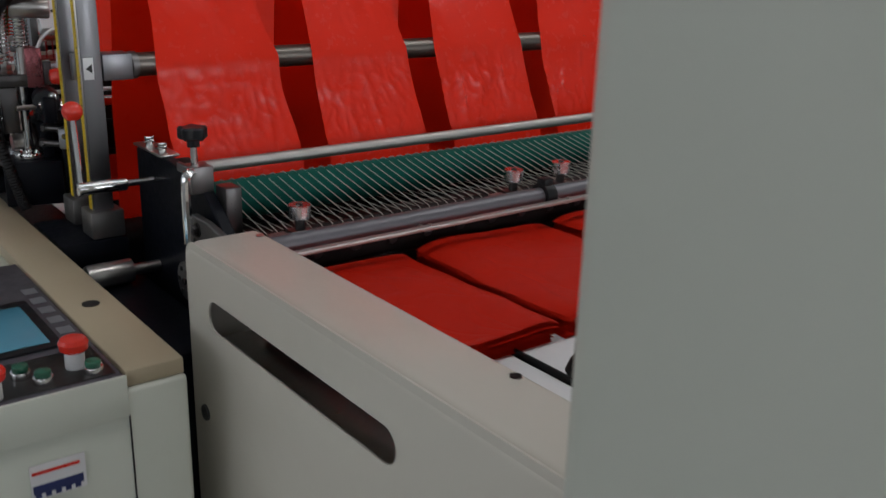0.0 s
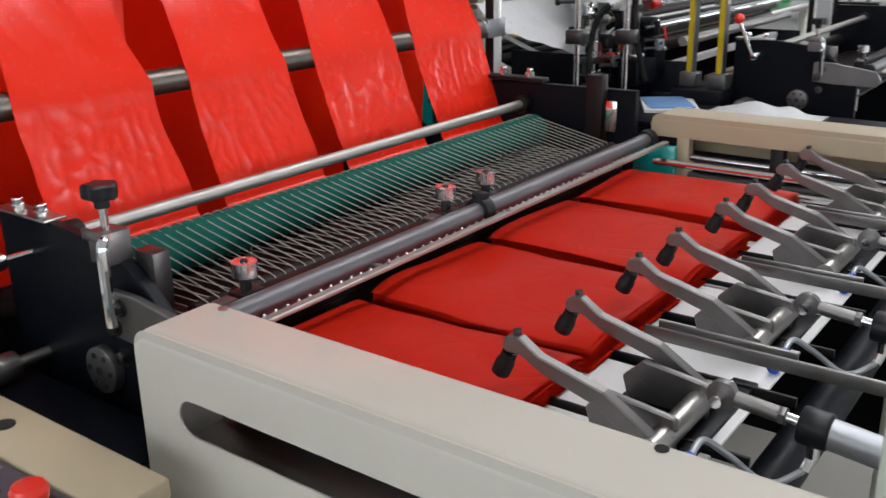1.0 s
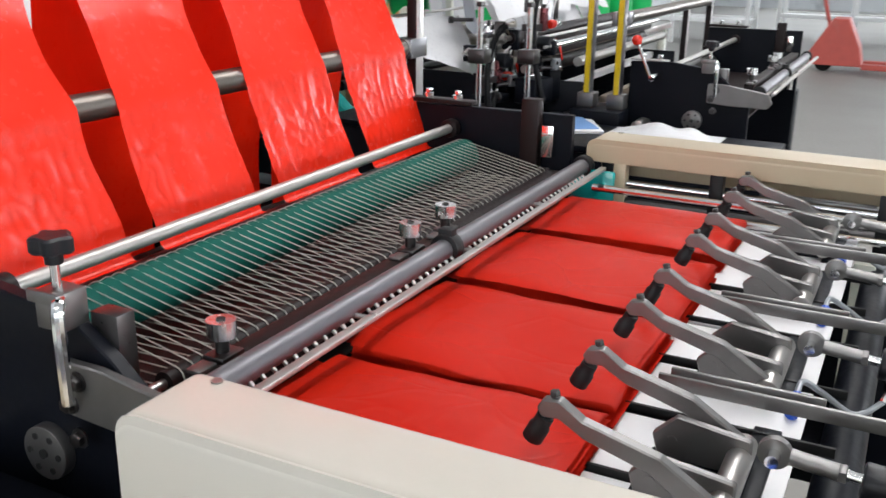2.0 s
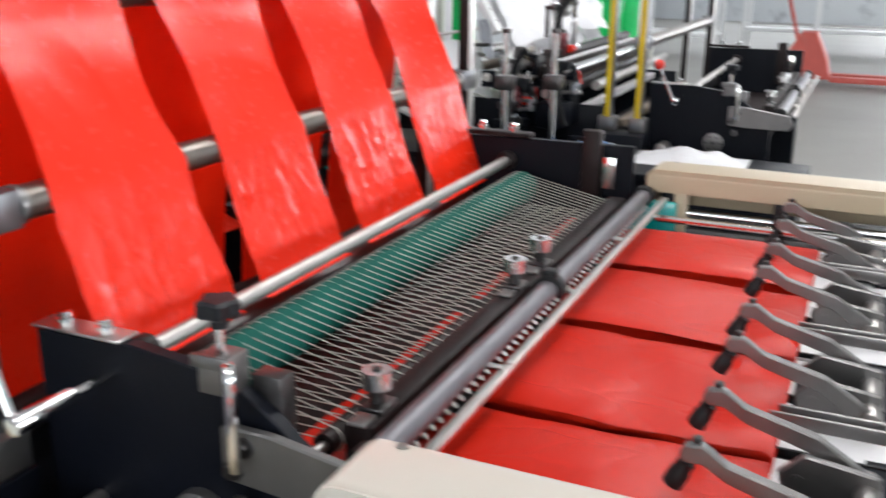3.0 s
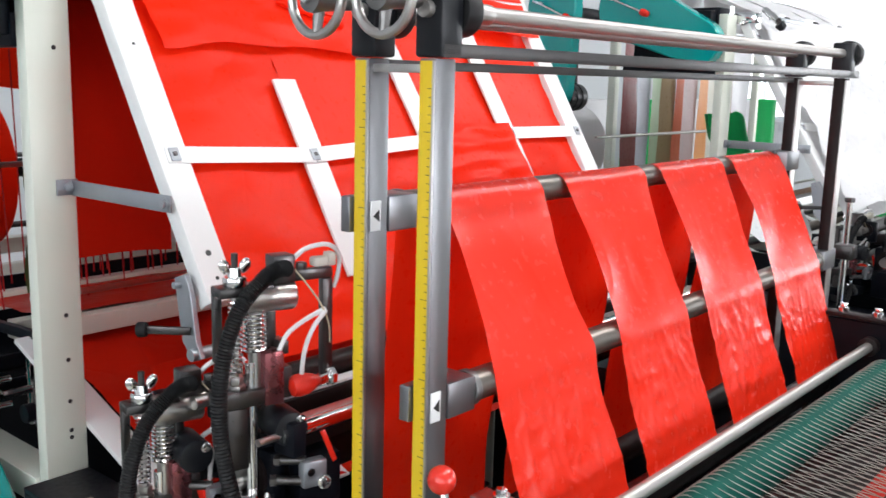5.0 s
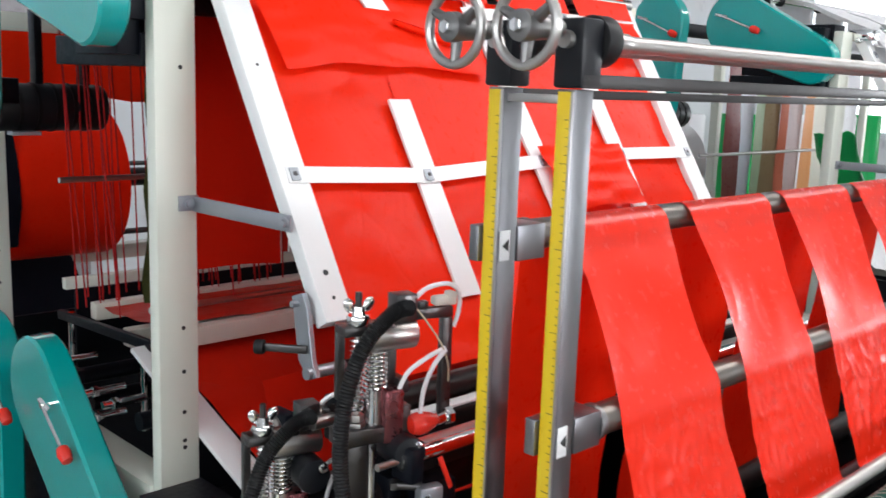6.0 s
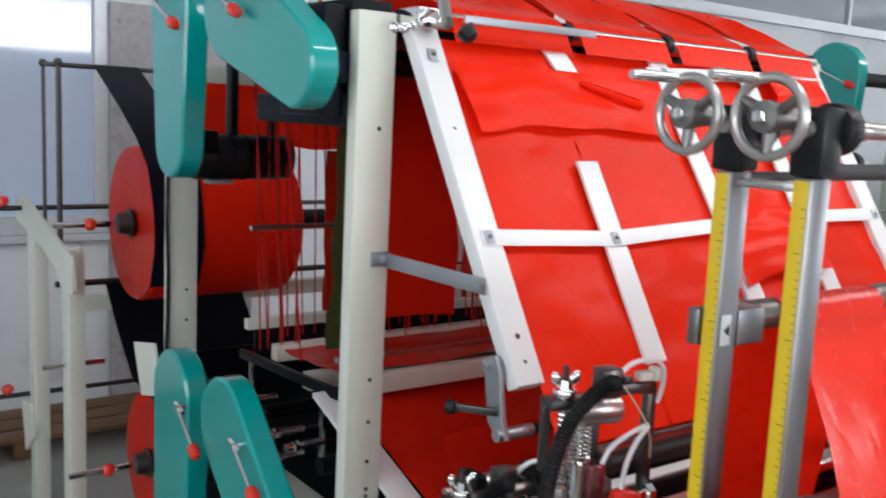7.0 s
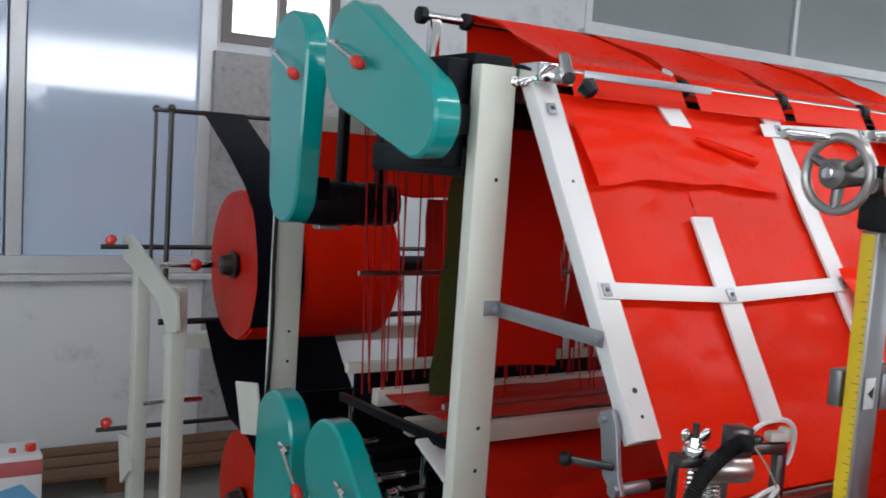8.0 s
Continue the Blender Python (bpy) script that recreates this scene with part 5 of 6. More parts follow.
for k, (y, z, r, m) in enumerate(((1.90, 0.79, 0.03, BROWNSTEEL), (2.02, 0.98, 0.035, BROWNSTEEL), (2.10, 1.08, 0.022, BROWNSTEEL), (2.16, 0.93, 0.03, DARKSTEEL), (2.26, 1.02, 0.016, STEEL), (1.95, 1.06, 0.012, CHROME))):
    r_ = mt("feed_roller", (1.237, y, z - r), "oily dark steel feed roller", "roller", "feed rollers")
    part("roller_body", cyl((0.50, y, z), (1.95, y, z), r, 22), m, r_)
    part("roller_journal", cyl((0.46, y, z), (1.985, y, z), r * 0.45, 14), STEEL, r_)
    part("bearing", merge(box(0.505, y - r - 0.01, max(0.79, z - r - 0.02), 0.53, y + r + 0.01, z + r + 0.008, 0.004)), BLACKSTEEL, r_)
for k, (y, z) in enumerate(((1.985, 1.02), (2.06, 1.03))):
    sb = mt("seal_beam", (1.237, y, z), "brown oxidised heated sealing beam", "sealing beam", "sealing beams")
    part("beam", box(0.53, y - 0.018, z, 1.95, y + 0.018, z + 0.035, 0.003), BROWNSTEEL, sb)
    part("cover", box(0.56, y - 0.012, z + 0.0355, 1.93, y + 0.012, z + 0.041, 0.001), PAPERWHITE if k else STEEL, sb)

# ---- rear frame ----
def frame_post(x0, y0, x1, y1, z1, near):
    t = mt("frame_post", ((x0 + x1) / 2, (y0 + y1) / 2, 0), "ivory folded steel frame post with bolt holes", "machine post", "rear frame posts")
    part("channel", box(x0, y0, 0.0, x1, y1, z1, 0.003), IVORY, t)
    for z in (0.84, 0.855, 0.915, 1.0, 1.09, 1.60):
        if z < z1:
            part("hole", cyl(((x0 + x1) / 2 + 0.01, y0 - 0.0004, z), ((x0 + x1) / 2 + 0.01, y0 - 0.0012, z), 0.0045, 10), INK, t)
    return t


frame_post(0.512, 2.670, 0.598, 2.705, 1.825, True)
frame_post(1.965, 2.670, 2.045, 2.705, 1.825, False)
frame_post(0.520, 3.70, 0.605, 3.74, 1.66, True)
frame_post(1.965, 3.70, 2.045, 3.74, 1.66, False)
br = mt("stay_bracket", (0.60, 2.5, 1.30), "flat grey zinc stay from post to board", "bracket")
part("tab", box(0.556, 2.6635, 1.325, 0.598, 2.6685, 1.355, 0.001), GALV, br)
part("arm", merge(moved(box(0.0, -0.002, -0.015, 0.315, 0.002, 0.015, 0.001), Matrix.Translation((0.588, 2.6655, 1.338)) @ Euler((0, 0.0, math.radians(-88.5))).to_matrix().to_4x4())), GALV, br)
part("stay_bolt", bolt((0.576, 2.6635, 1.34), (0, -1, 0), 0.009, 0.010), GALV, br)
part("end_bolt", bolt((0.592, 2.362, 1.338), (-1, 0, 0), 0.008, 0.008), GALV, br)
sides = mt("frame_rails", (1.237, 3.2, 0.0), "ivory horizontal rails of the rear frame", "machine frame")
for xa, xb2 in ((0.505, 0.58), (1.97, 2.04)):
    part("lower_rail", box(xa, 2.706, 0.70, xb2, 3.699, 0.76, 0.003), IVORY, sides)
    part("upper_rail", box(xa, 2.706, 1.60, xb2, 3.10, 1.66, 0.003), BLACKSTEEL, sides)
    # black panel added to keep side light out, so the lower frame stays dark
    part("shade_side_panel", box(xa + 0.002, 2.706, 0.0, xb2 - 0.002, 3.699, 0.699, 0.002), BLACKSTEEL, sides)
    part("front_rail", box(xa + 0.01, 2.63, 0.70, xb2 - 0.01, 2.669, 0.75, 0.003), IVORY, sides)
    part("head_plate", box(xa + 0.012, 2.706, 1.662, xb2 + 0.03, 3.06, 1.85, 0.003), BLACKSTEEL, sides, "blued steel head plate")
for y, z in ((3.30, 0.985), (3.12, 0.955), (2.90, 1.0)):
    part("thread_bar", box(0.66, y - 0.018, z - 0.022, 1.95, y + 0.018, z + 0.022, 0.003), BEIGE, sides, "beige cross bar")
for y in (3.40, 3.0):
    part("bar_stay", cyl((0.645, y, 0.76), (0.645, y, 0.965), 0.009, 12), CHROME, sides)
part("black_side_bar", moved(box(0.632, -0.26, -0.012, 0.648, 0.30, 0.012, 0.002), Matrix.Translation((0, 3.16, 0.965)) @ Euler((math.radians(-3), 0, 0)).to_matrix().to_4x4()), BLACKSTEEL, sides)
for y, z, r in ((3.36, 0.80, 0.022), (3.10, 0.82, 0.022), (2.86, 0.84, 0.02), (3.5, 1.86, 0.03), (2.86, 1.74, 0.03), (2.80, 1.10, 0.007), (3.24, 1.33, 0.007)):
    part("cross_shaft", cyl((0.56, y, z), (1.98, y, z), r, 16), BLACKSTEEL if r > 0.015 else STEEL, sides)
for y, z in ((3.05, 0.86), (3.05, 0.80), (2.95, 0.86), (3.2, 0.90)):
    part("shaft_bolt", merge(cyl((0.52, y, z), (0.62, y, z), 0.009, 12), hexnut((0.555, y, z), (-1, 0, 0), 0.014, 0.014)), CHROME, sides)
comb = mt("thread_comb", (1.45, 3.48, 1.05), "row of white upright comb bars", "comb")
for i in range(12):
    x = 1.27 + i * 0.056
    part("comb_bar", box(x, 3.47, 1.04, x + 0.028, 3.48, 1.56, 0.001), WHITEPAINT, comb)
part("comb_rail", box(0.66, 3.465, 1.01, 1.95, 3.49, 1.04, 0.002), IVORY, comb)
part("comb_top", box(1.25, 3.466, 1.56, 1.95, 3.486, 1.575, 0.002), IVORY, comb)
for z in (1.16, 1.30, 1.44):
    part("comb_wire", cyl((1.26, 3.462, z), (1.95, 3.462, z), 0.004, 8), BLACKSTEEL, comb)
rnd = random.Random(4)
threads = mt("feed_threads", (1.0, 3.3, 1.0), "taut red cords hanging from the upper shaft", "cords")
for i in range(84):
    x = (0.62 + 0.025 * i if i < 15 else 0.98 + 0.05 * (i - 14) if i < 34 else 0.66 + 0.026 * (i - 34)) + rnd.uniform(-0.008, 0.008)
    y = rnd.choice((3.29, 3.40, 3.14, 3.30))
    part("cord", cyl((x, y, 1.0), (x + rnd.uniform(-0.006, 0.006), y + rnd.uniform(0, 0.15), 1.85), 0.0022, 5), REDTHREAD, threads)
lb = mt("lower_board", (1.25, 2.6, 0.70), "lower white-edged board of red film", "film board")
q0, q1 = Vector((2.33, 0.72)), Vector((2.98, 0.965))


def lowb(x0, s0, x1, s1, n0, n1):
    bm = box(x0, s0, n0, x1, s1, n1, 0.001)
    d = (q1 - q0).normalized()
    for v in bm.verts:
        p = q0 + d * v.co.y + Vector((-d.y, d.x)) * v.co.z
        v.co = Vector((v.co.x, p.x, p.y))
    return bm


part("edge_rail", lowb(0.60, 0, 0.665, 0.69, 0, 0.012), WHITEPAINT, lb)
part("slat", lowb(0.955, 0, 1.0, 0.69, 0.006, 0.012), WHITEPAINT, lb)
part("edge_rail", lowb(1.9, 0, 1.96, 0.69, 0, 0.012), WHITEPAINT, lb)


def hanging(name, x0, x1, y, z0, z1, material, label, amp=0.02, seed=0.0, lean=0.0, dx=0, dy=0):
    def fn(u, v):
        x, z = x0 + (x1 - x0) * u, z1 + (z0 - z1) * v
        return (x + dx + 0.01 * crease((v * 2, u, seed), 3), y + dy + lean * v + amp * math.sin(11 * x + 3 * crease((x, z, 0), 2, seed)) * (0.3 + 0.7 * v), z + 0.02 * v * crease((x, seed, 0), 5))
    return solo(name, sheet(fn, 30, 24), material, label, "plastic film", "hanging film")


OLIVE = film_mat("olive_polythene", (0.05, 0.06, 0.02), (0.1, 0.15, 0.05))


def rear_film(material, dx, dy, col, shaded_mat):
    # low and inner lengths take a darker red, with the shade in the colour
    hanging("low_film", 0.67, 1.90, 2.55, 0.73, 0.99, shaded_mat, "%s film sagging under the frame" % col, 0.012, 1.2, -0.16, dx, dy)
    def low(u, v):
        d = (q1 - q0)
        p = q0 + d * v
        return (0.668 + 1.23 * u + dx, p.x + dy, p.y + 0.016 + 0.012 * crease((u * 3, v * 4, 0), 1.5))
    solo("low_film", sheet(low, 24, 24), shaded_mat, "%s film lying on the lower board" % col, "plastic film")
    hanging("hanging_film", 0.70, 1.01, 2.98, 1.12, 1.78, shaded_mat, "%s film curtain behind the frame post" % col, 0.03, 3.3, 0.03, dx, dy)
    hanging("hanging_film", 1.06, 1.50, 3.02, 1.20, 1.80, shaded_mat, "%s film curtain behind the frame post" % col, 0.03, 8.3, 0.02, dx, dy)
    hanging("hanging_film", 1.08, 1.90, 3.80, 0.84, 1.495, shaded_mat, "wide %s film fed from the roll" % col, 0.01, 5.0, 0.0, dx, dy)
    hanging("hanging_film", 0.64, 1.90, 3.80, 1.50, 1.72, material, "wide %s film fed from the roll" % col, 0.008, 6.0, 0.0, dx, dy)


rear_film(REDFILM, 0, 0, "red", REDSTACK_SHADE)
# same film as on the board, darkened by colour for the frame's shade
solo("low_film", sheet(lambda u, v: (0.68 + 1.22 * u, 2.92 + 0.36 * v, 1.026 - 0.014 * math.sin(math.pi * v) + 0.010 * crease((u * 4, v * 2, 3), 2) - 0.03 * v), 24, 14), REDSTACK_SHADE, "slack red film lying over the cross bars", "plastic film")
hanging("hanging_film", 0.655, 0.715, 2.965, 1.06, 1.70, OLIVE, "folded olive-green film edge hanging down", 0.03, 2.0, 0.02)


def obround(y0, z0, r0, y1, z1, r1, x0, x1, name, knobs, label):
    """A belt guard: two rounded ends joined by straight flanks, with spring-clip handles."""
    t = mt(name, ((x0 + x1) / 2, y0, min(z0 - r0, z1 - r1)), label, "belt guard", "teal belt guards")
    a, b = Vector((y0, z0)), Vector((y1, z1))
    d = b - a
    base = math.atan2(d.y, d.x)
    off = math.acos((r0 - r1) / d.length)
    pts = [(y0 + r0 * math.cos(base + off + (2 * math.pi - 2 * off) * i / 26), z0 + r0 * math.sin(base + off + (2 * math.pi - 2 * off) * i / 26)) for i in range(27)]
    pts += [(y1 + r1 * math.cos(base - off + 2 * off * i / 18), z1 + r1 * math.sin(base - off + 2 * off * i / 18)) for i in range(19)]
    part("shell", plate(pts, "x", x0, x1, 0.006), TEAL, t)
    for hy, hz, ky, kz in knobs:
        h = part("clip_pin", merge(cyl((x0, hy, hz), (x0 - 0.026, hy, hz), 0.006, 10), cyl((x0 - 0.016, hy + 0.025, hz + 0.005), (x0 - 0.016, hy - 0.025, hz - 0.005), 0.006, 10)), CHROME, t)
        part("clip_lever", cyl((x0 - 0.021, hy, hz), (x0 - 0.021, ky, kz), 0.0045, 10), CHROME, h)
        dv = Vector((0, ky - hy, kz - hz)).normalized()
        part("clip_knob", lathe([(0.006, 0), (0.012, 0.005), (0.015, 0.02), (0.011, 0.038), (0.004, 0.042)], Vector((x0 - 0.021, ky, kz)) - dv * 0.01, dv, 16), REDKNOB, h, "red cone knob")
    part("mount_bracket", box(x1, y0 - 0.05, z0 - 0.04, x1 + 0.04, y0 + 0.05, z0 + 0.04, 0.003), BLACKSTEEL, t)
    part("mount_bracket", box(x1, y1 - 0.03, z1 - 0.03, x1 + 0.06, y1 + 0.03, z1 + 0.03, 0.003), BLACKSTEEL, t)
    return t


G = "glossy teal belt guard with red-knobbed clips"
obround(3.390, 1.860, 0.120, 3.385, 1.535, 0.092, 0.400, 0.460, "belt_guard", [(3.445, 1.879, 3.308, 1.820)], G)
obround(3.045, 1.848, 0.120, 2.730, 1.715, 0.084, 0.400, 0.460, "belt_guard", [(3.090, 1.880, 2.957, 1.829)], G)
obround(3.362, 0.885, 0.122, 3.370, 0.420, 0.110, 0.400, 0.460, "belt_guard", [(3.250, 0.890, 3.150, 0.820)], G)
obround(3.040, 0.897, 0.120, 2.650, 0.560, 0.105, 0.400, 0.460, "belt_guard", [(2.920, 0.900, 2.825, 0.832)], G)
gearbox = mt("drive_box", (0.53, 3.0, 0.3), "blued steel drive box behind the belt guards", "gearbox")
part("housing", box(0.462, 2.715, 1.62, 0.511, 2.90, 1.835, 0.003), BLACKSTEEL, gearbox)
part("lower_housing", box(0.492, 2.72, 0.30, 0.504, 3.50, 0.66, 0.003), BLACKSTEEL, gearbox)
part("motor", cyl((0.50, 3.48, 1.492), (0.775, 3.48, 1.492), 0.060, 28, bevel=0.006), PLASTIC, gearbox, "dark cylindrical motor")
for x in (0.60, 0.72):
    part("motor_hanger", box(x, 3.46, 1.55, x + 0.02, 3.50, 1.80, 0.002), BLACKSTEEL, gearbox)
part("motor_plate", box(0.52, 3.41, 1.425, 0.59, 3.45, 1.435, 0.001), GALV, gearbox)
for x in (0.545, 0.59, 0.635, 0.68, 0.725):
    part("motor_rib", cyl((x, 3.48, 1.492), (x + 0.008, 3.48, 1.492), 0.0625, 28), RUBBER, gearbox)
part("tab_plate", plate([(3.83, 0.915), (3.66, 0.950), (3.60, 0.81), (3.76, 0.77)], "x", 0.46, 0.47, 0.002), IVORY, gearbox, "ivory lug plate")
part("cable", tube(smooth_path([(0.515, 3.695, 1.55), (0.512, 3.693, 1.3), (0.516, 3.694, 1.1), (0.51, 3.692, 0.85)]), 0.006, 8), RUBBER, gearbox)

# ---- unwinder ----
stand = mt("unwind_stand", (0.45, 4.7, 0.0), "ivory steel unwinding stand with sloped arms", "unwind stand")
for y in (4.93, 4.43):
    part("stand_post", box(0.42, y - 0.045, 0.0, 0.475, y + 0.045, 1.12, 0.004), IVORY, stand)
    part("far_post", box(1.95, y - 0.045, 0.0, 2.0, y + 0.045, 1.12, 0.004), IVORY, stand)
part("side_arm", plate([(5.10, 1.225), (4.98, 1.245), (4.30, 1.10), (4.28, 0.98), (4.40, 0.955), (4.52, 1.045), (4.90, 1.11), (5.08, 1.13)], "x", 0.405, 0.4195, 0.002, 0.015), IVORY, stand)
part("lower_arm", plate([(5.06, 0.40), (4.92, 0.42), (4.86, 0.30), (5.0, 0.20)], "x", 0.405, 0.4195, 0.002, 0.01), IVORY, stand)
for y, z in ((4.68, 0.865),):
    part("cross_rail", box(0.476, y - 0.03, z - 0.03, 1.949, y + 0.03, z + 0.03, 0.003), IVORY, stand)
part("foot_rail", box(0.42, 4.2, 0.10, 0.475, 4.384, 0.15, 0.003), IVORY, stand)
part("arbor_stub", cyl((0.34, 4.43, 0.70), (0.55, 4.43, 0.70), 0.011, 12), CHROME, stand)
for y in (4.74, 4.53):
    part("guide_rod", cyl((0.43, y, 1.12), (0.43, y, 1.74), 0.010 if y < 4.6 else 0.007, 12), DARKSTEEL, stand)
    part("rod_finial", ball((0.43, y, 1.745), 0.015), DARKSTEEL, stand)
part("guide_top", cyl((0.43, 4.74, 1.742), (0.43, 4.53, 1.742), 0.006, 12), DARKSTEEL, stand)
part("web_bar", cyl((0.43, 4.74, 1.742), (1.95, 4.74, 1.742), 0.009, 12), DARKSTEEL, stand)
part("web_bar", cyl((0.43, 4.60, 0.955), (1.95, 4.60, 0.955), 0.012, 12), DARKSTEEL, stand)
for y, z in ((5.0, 1.19), (4.98, 0.445)):
    arb = part("arbor_pin", cyl((0.30, y, z), (1.95, y, z), 0.010, 12), DARKSTEEL, stand)
    part("arbor_knob", lathe([(0.006, 0), (0.02, 0.006), (0.024, 0.02), (0.016, 0.036), (0.005, 0.04)], (0.35, y, z + 0.012), (-0.6, 0.0, 0.8), 16), REDKNOB, arb, "red knob")


def roll_at(y, z, r, material, end_mat, label, dx=0.0, dy=0.0, wide=0.52):
    dx += 0.025
    t = thing("film_roll", (1.25 + dx, y + dy, z - r), label, "film roll", "film rolls on the unwinder")
    part("film", lathe([(r - 0.004, 0), (r, 0.004), (r, wide - 0.004), (r - 0.004, wide)], (0.604 + dx, y + dy, z), (1, 0, 0), 56), material, t)
    part("end_face", lathe([(0.045, 0.012), (r * 0.55, 0.002), (r - 0.006, 0.004), (r - 0.005, 0.0105), (0.045, 0.0125)], (0.592 + dx, y + dy, z), (1, 0, 0), 56), end_mat, t, "pressed film layers at the roll's end")
    part("core", cyl((0.565 + dx, y + dy, z), (1.90 + dx, y + dy, z), 0.034, 22), PLASTIC, t)
    part("hub", lathe([(0.050, 0), (0.052, 0.006), (0.040, 0.010), (0.034, 0.045), (0.02, 0.05)], (0.590 + dx, y + dy, z), (-1, 0, 0), 22), DARKSTEEL, t)
    part("arbor", cyl((0.33 + dx, y + dy, z), (1.96 + dx, y + dy, z), 0.011, 12), CHROME, t)
    part("arbor_knob", ball((0.455 + dx, y + dy, z), 0.022), REDKNOB, t, "red ball knob")
    return t


def roll_web(path, material, label, dx=0.0, dy=0.0, width=0.17):
    return solo("roll_film", sheet(lambda u, v: (0.605 + width * u + dx, along(path, v).x + dy, along(path, v).y), 20, 16), material, label, "plastic film")


roll_at(4.34, 1.205, 0.268, REDFILM, REDSTACK_SHADE, "thick roll of red film with a black cover sheet")
roll_web([(4.742, 1.752, 0), (4.42, 1.60, 0), (4.22, 1.49, 0), (4.12, 1.40, 0), (4.068, 1.25, 0), (4.066, 1.15, 0), (4.11, 1.02, 0)], BLACKFILM, "black film web rising from the roll")
roll_at(4.15, 0.40, 0.25, REDFILM, REDSTACK_SHADE, "lower roll of red film with a black cover sheet")
roll_web([(4.60, 0.955, 0), (4.45, 0.80, 0), (4.28, 0.66, 0), (4.05, 0.645, 0), (3.91, 0.52, 0), (3.89, 0.40, 0), (3.92, 0.25, 0)], BLACKFILM, "black film draped over the lower roll", width=0.52)
# black sheets added to block light and darken the rear frame; ivory beams are parts
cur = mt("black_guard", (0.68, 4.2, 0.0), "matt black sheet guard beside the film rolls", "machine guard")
part("shade_mid_wall", box(0.61, 3.84, 0.0, 1.95, 3.852, 0.86, 0.001), BLACKSTEEL, cur)
part("top_beam", box(0.61, 3.745, 1.69, 1.96, 3.775, 1.74, 0.003), IVORY, cur, "ivory cross beam")
part("shade_roof", box(0.62, 2.72, 1.80, 1.94, 3.60, 1.806, 0.001), BLACKSTEEL, cur)
part("shade_far_side", box(1.975, 2.72, 0.0, 1.985, 3.68, 1.0, 0.001), BLACKSTEEL, cur)
part("shade_inner_wall", box(0.70, 3.50, 0.0, 1.95, 3.51, 1.0, 0.001), BLACKSTEEL, cur)
part("shade_floor", box(0.60, 2.66, 0.29, 1.94, 3.68, 0.30, 0.001), BLACKSTEEL, cur)
part("rear_wall", box(0.62, 3.60, 1.82, 1.96, 3.612, 1.95, 0.001), IVORY, cur)

# ---- by the window wall ----
can = thing("oil_tin", (0.06, 5.32, 0.0), "red and blue printed white oil tin", "tin")
part("body", box(-0.06, 5.22, 0.0, 0.14, 5.42, 0.29, 0.008), PAPERWHITE, can)
part("red_band", merge(box(-0.0612, 5.2188, 0.20, 0.1412, 5.4212, 0.27, 0.006)), mat("faded_pink_print", (0.55, 0.13, 0.13), 0.4), can, "faded red band")
part("blue_print", plate([(-0.055, 0.02), (0.10, 0.02), (0.135, 0.09), (0.06, 0.17), (-0.02, 0.15), (-0.055, 0.10)], "y", 5.2172, 5.2195, 0), mat("pale_blue_print", (0.16, 0.42, 0.68), 0.4), can, "blue printed patch", smooth=False)
part("cap", cyl((0.10, 5.28, 0.29), (0.10, 5.28, 0.32), 0.022, 16, bevel=0.003), REDKNOB, can)
part("lug", cyl((0.03, 5.28, 0.29), (0.03, 5.28, 0.305), 0.014, 14), REDKNOB, can)
crate = thing("wooden_pallet", (0.3, 5.6, 0.0), "rough brown timber pallet against the wall", "pallet")
for k in range(3):
    part("plank", box(-0.4, 5.43 + 0.16 * k, 0.08, 1.3, 5.56 + 0.16 * k, 0.10, 0.003), RUSTPIPE, crate)
for x in (-0.35, 0.45, 1.2):
    part("bearer", box(x, 5.43, 0.0, x + 0.08, 5.88, 0.0795, 0.003), RUSTPIPE, crate)
plq = thing("wall_fitting", (-0.12, 5.93, 0.62), "small oval grey fitting on the wall", "wall fitting", kind="structure")
part("plate", plate(rounded([(-0.22, 0.59), (0.0, 0.59), (0.0, 0.68), (-0.22, 0.68)], 0.04), "y", 5.935, 5.949, 0.003), ALU, plq)

# ---- neighbouring machine, the same model running white film ----
SX, SY = 2.60, -0.16
TANSTEEL = mat("brown_stained_steel", (0.30, 0.24, 0.19), 0.45, metal=0.5, vary=0.25, scale=9, bump=0.04, bscale=90)
LEFT_OUT = ("guard_beam", "clamp_unit", "outfeed_table", "cord_conveyor", "control_cabinet", "black_guard", "feed_threads", "thread_comb")
for t in [m for m in MACHINE if m.name.split(".")[0] not in LEFT_OUT]:
    copy_thing(t, Matrix.Translation(t.location + Vector((SX, SY, 0))))
dressed_board(WHITEFILM, SX, SY, "white")
board_film(0.66, 1.97, -0.06, 0.77, 0.016, 0.022, 21.4, WHITEFILM, SX, SY, "draped_film", "wide white film draped over the board", 40, 40, 0.05)
HX = 3.80
# used film webs hung up behind the neighbouring machine
for k, (w, c) in enumerate(((0.13, (0.16, 0.03, 0.03)), (0.20, (0.52, 0.53, 0.62)), (0.07, (0.35, 0.45, 0.30)), (0.17, (0.24, 0.17, 0.09)), (0.06, (0.50, 0.14, 0.08)), (0.24, (0.46, 0.36, 0.36)), (0.09, (0.60, 0.28, 0.12)), (0.20, (0.58, 0.57, 0.50)), (0.10, (0.22, 0.13, 0.08)), (0.3, (0.5, 0.5, 0.52)))):
    hanging("hung_film", HX, HX + w + 0.02, 3.34 + 0.02 * (k % 2), 0.55, 1.86, film_mat("hung_polythene", [min(0.8, 1.35 * h) for h in c], c, crinkle=0.3, trans=0.25), "narrow length of coloured plastic film hung up to store", 0.02, 1.7 * k, 0.0)
    HX += w
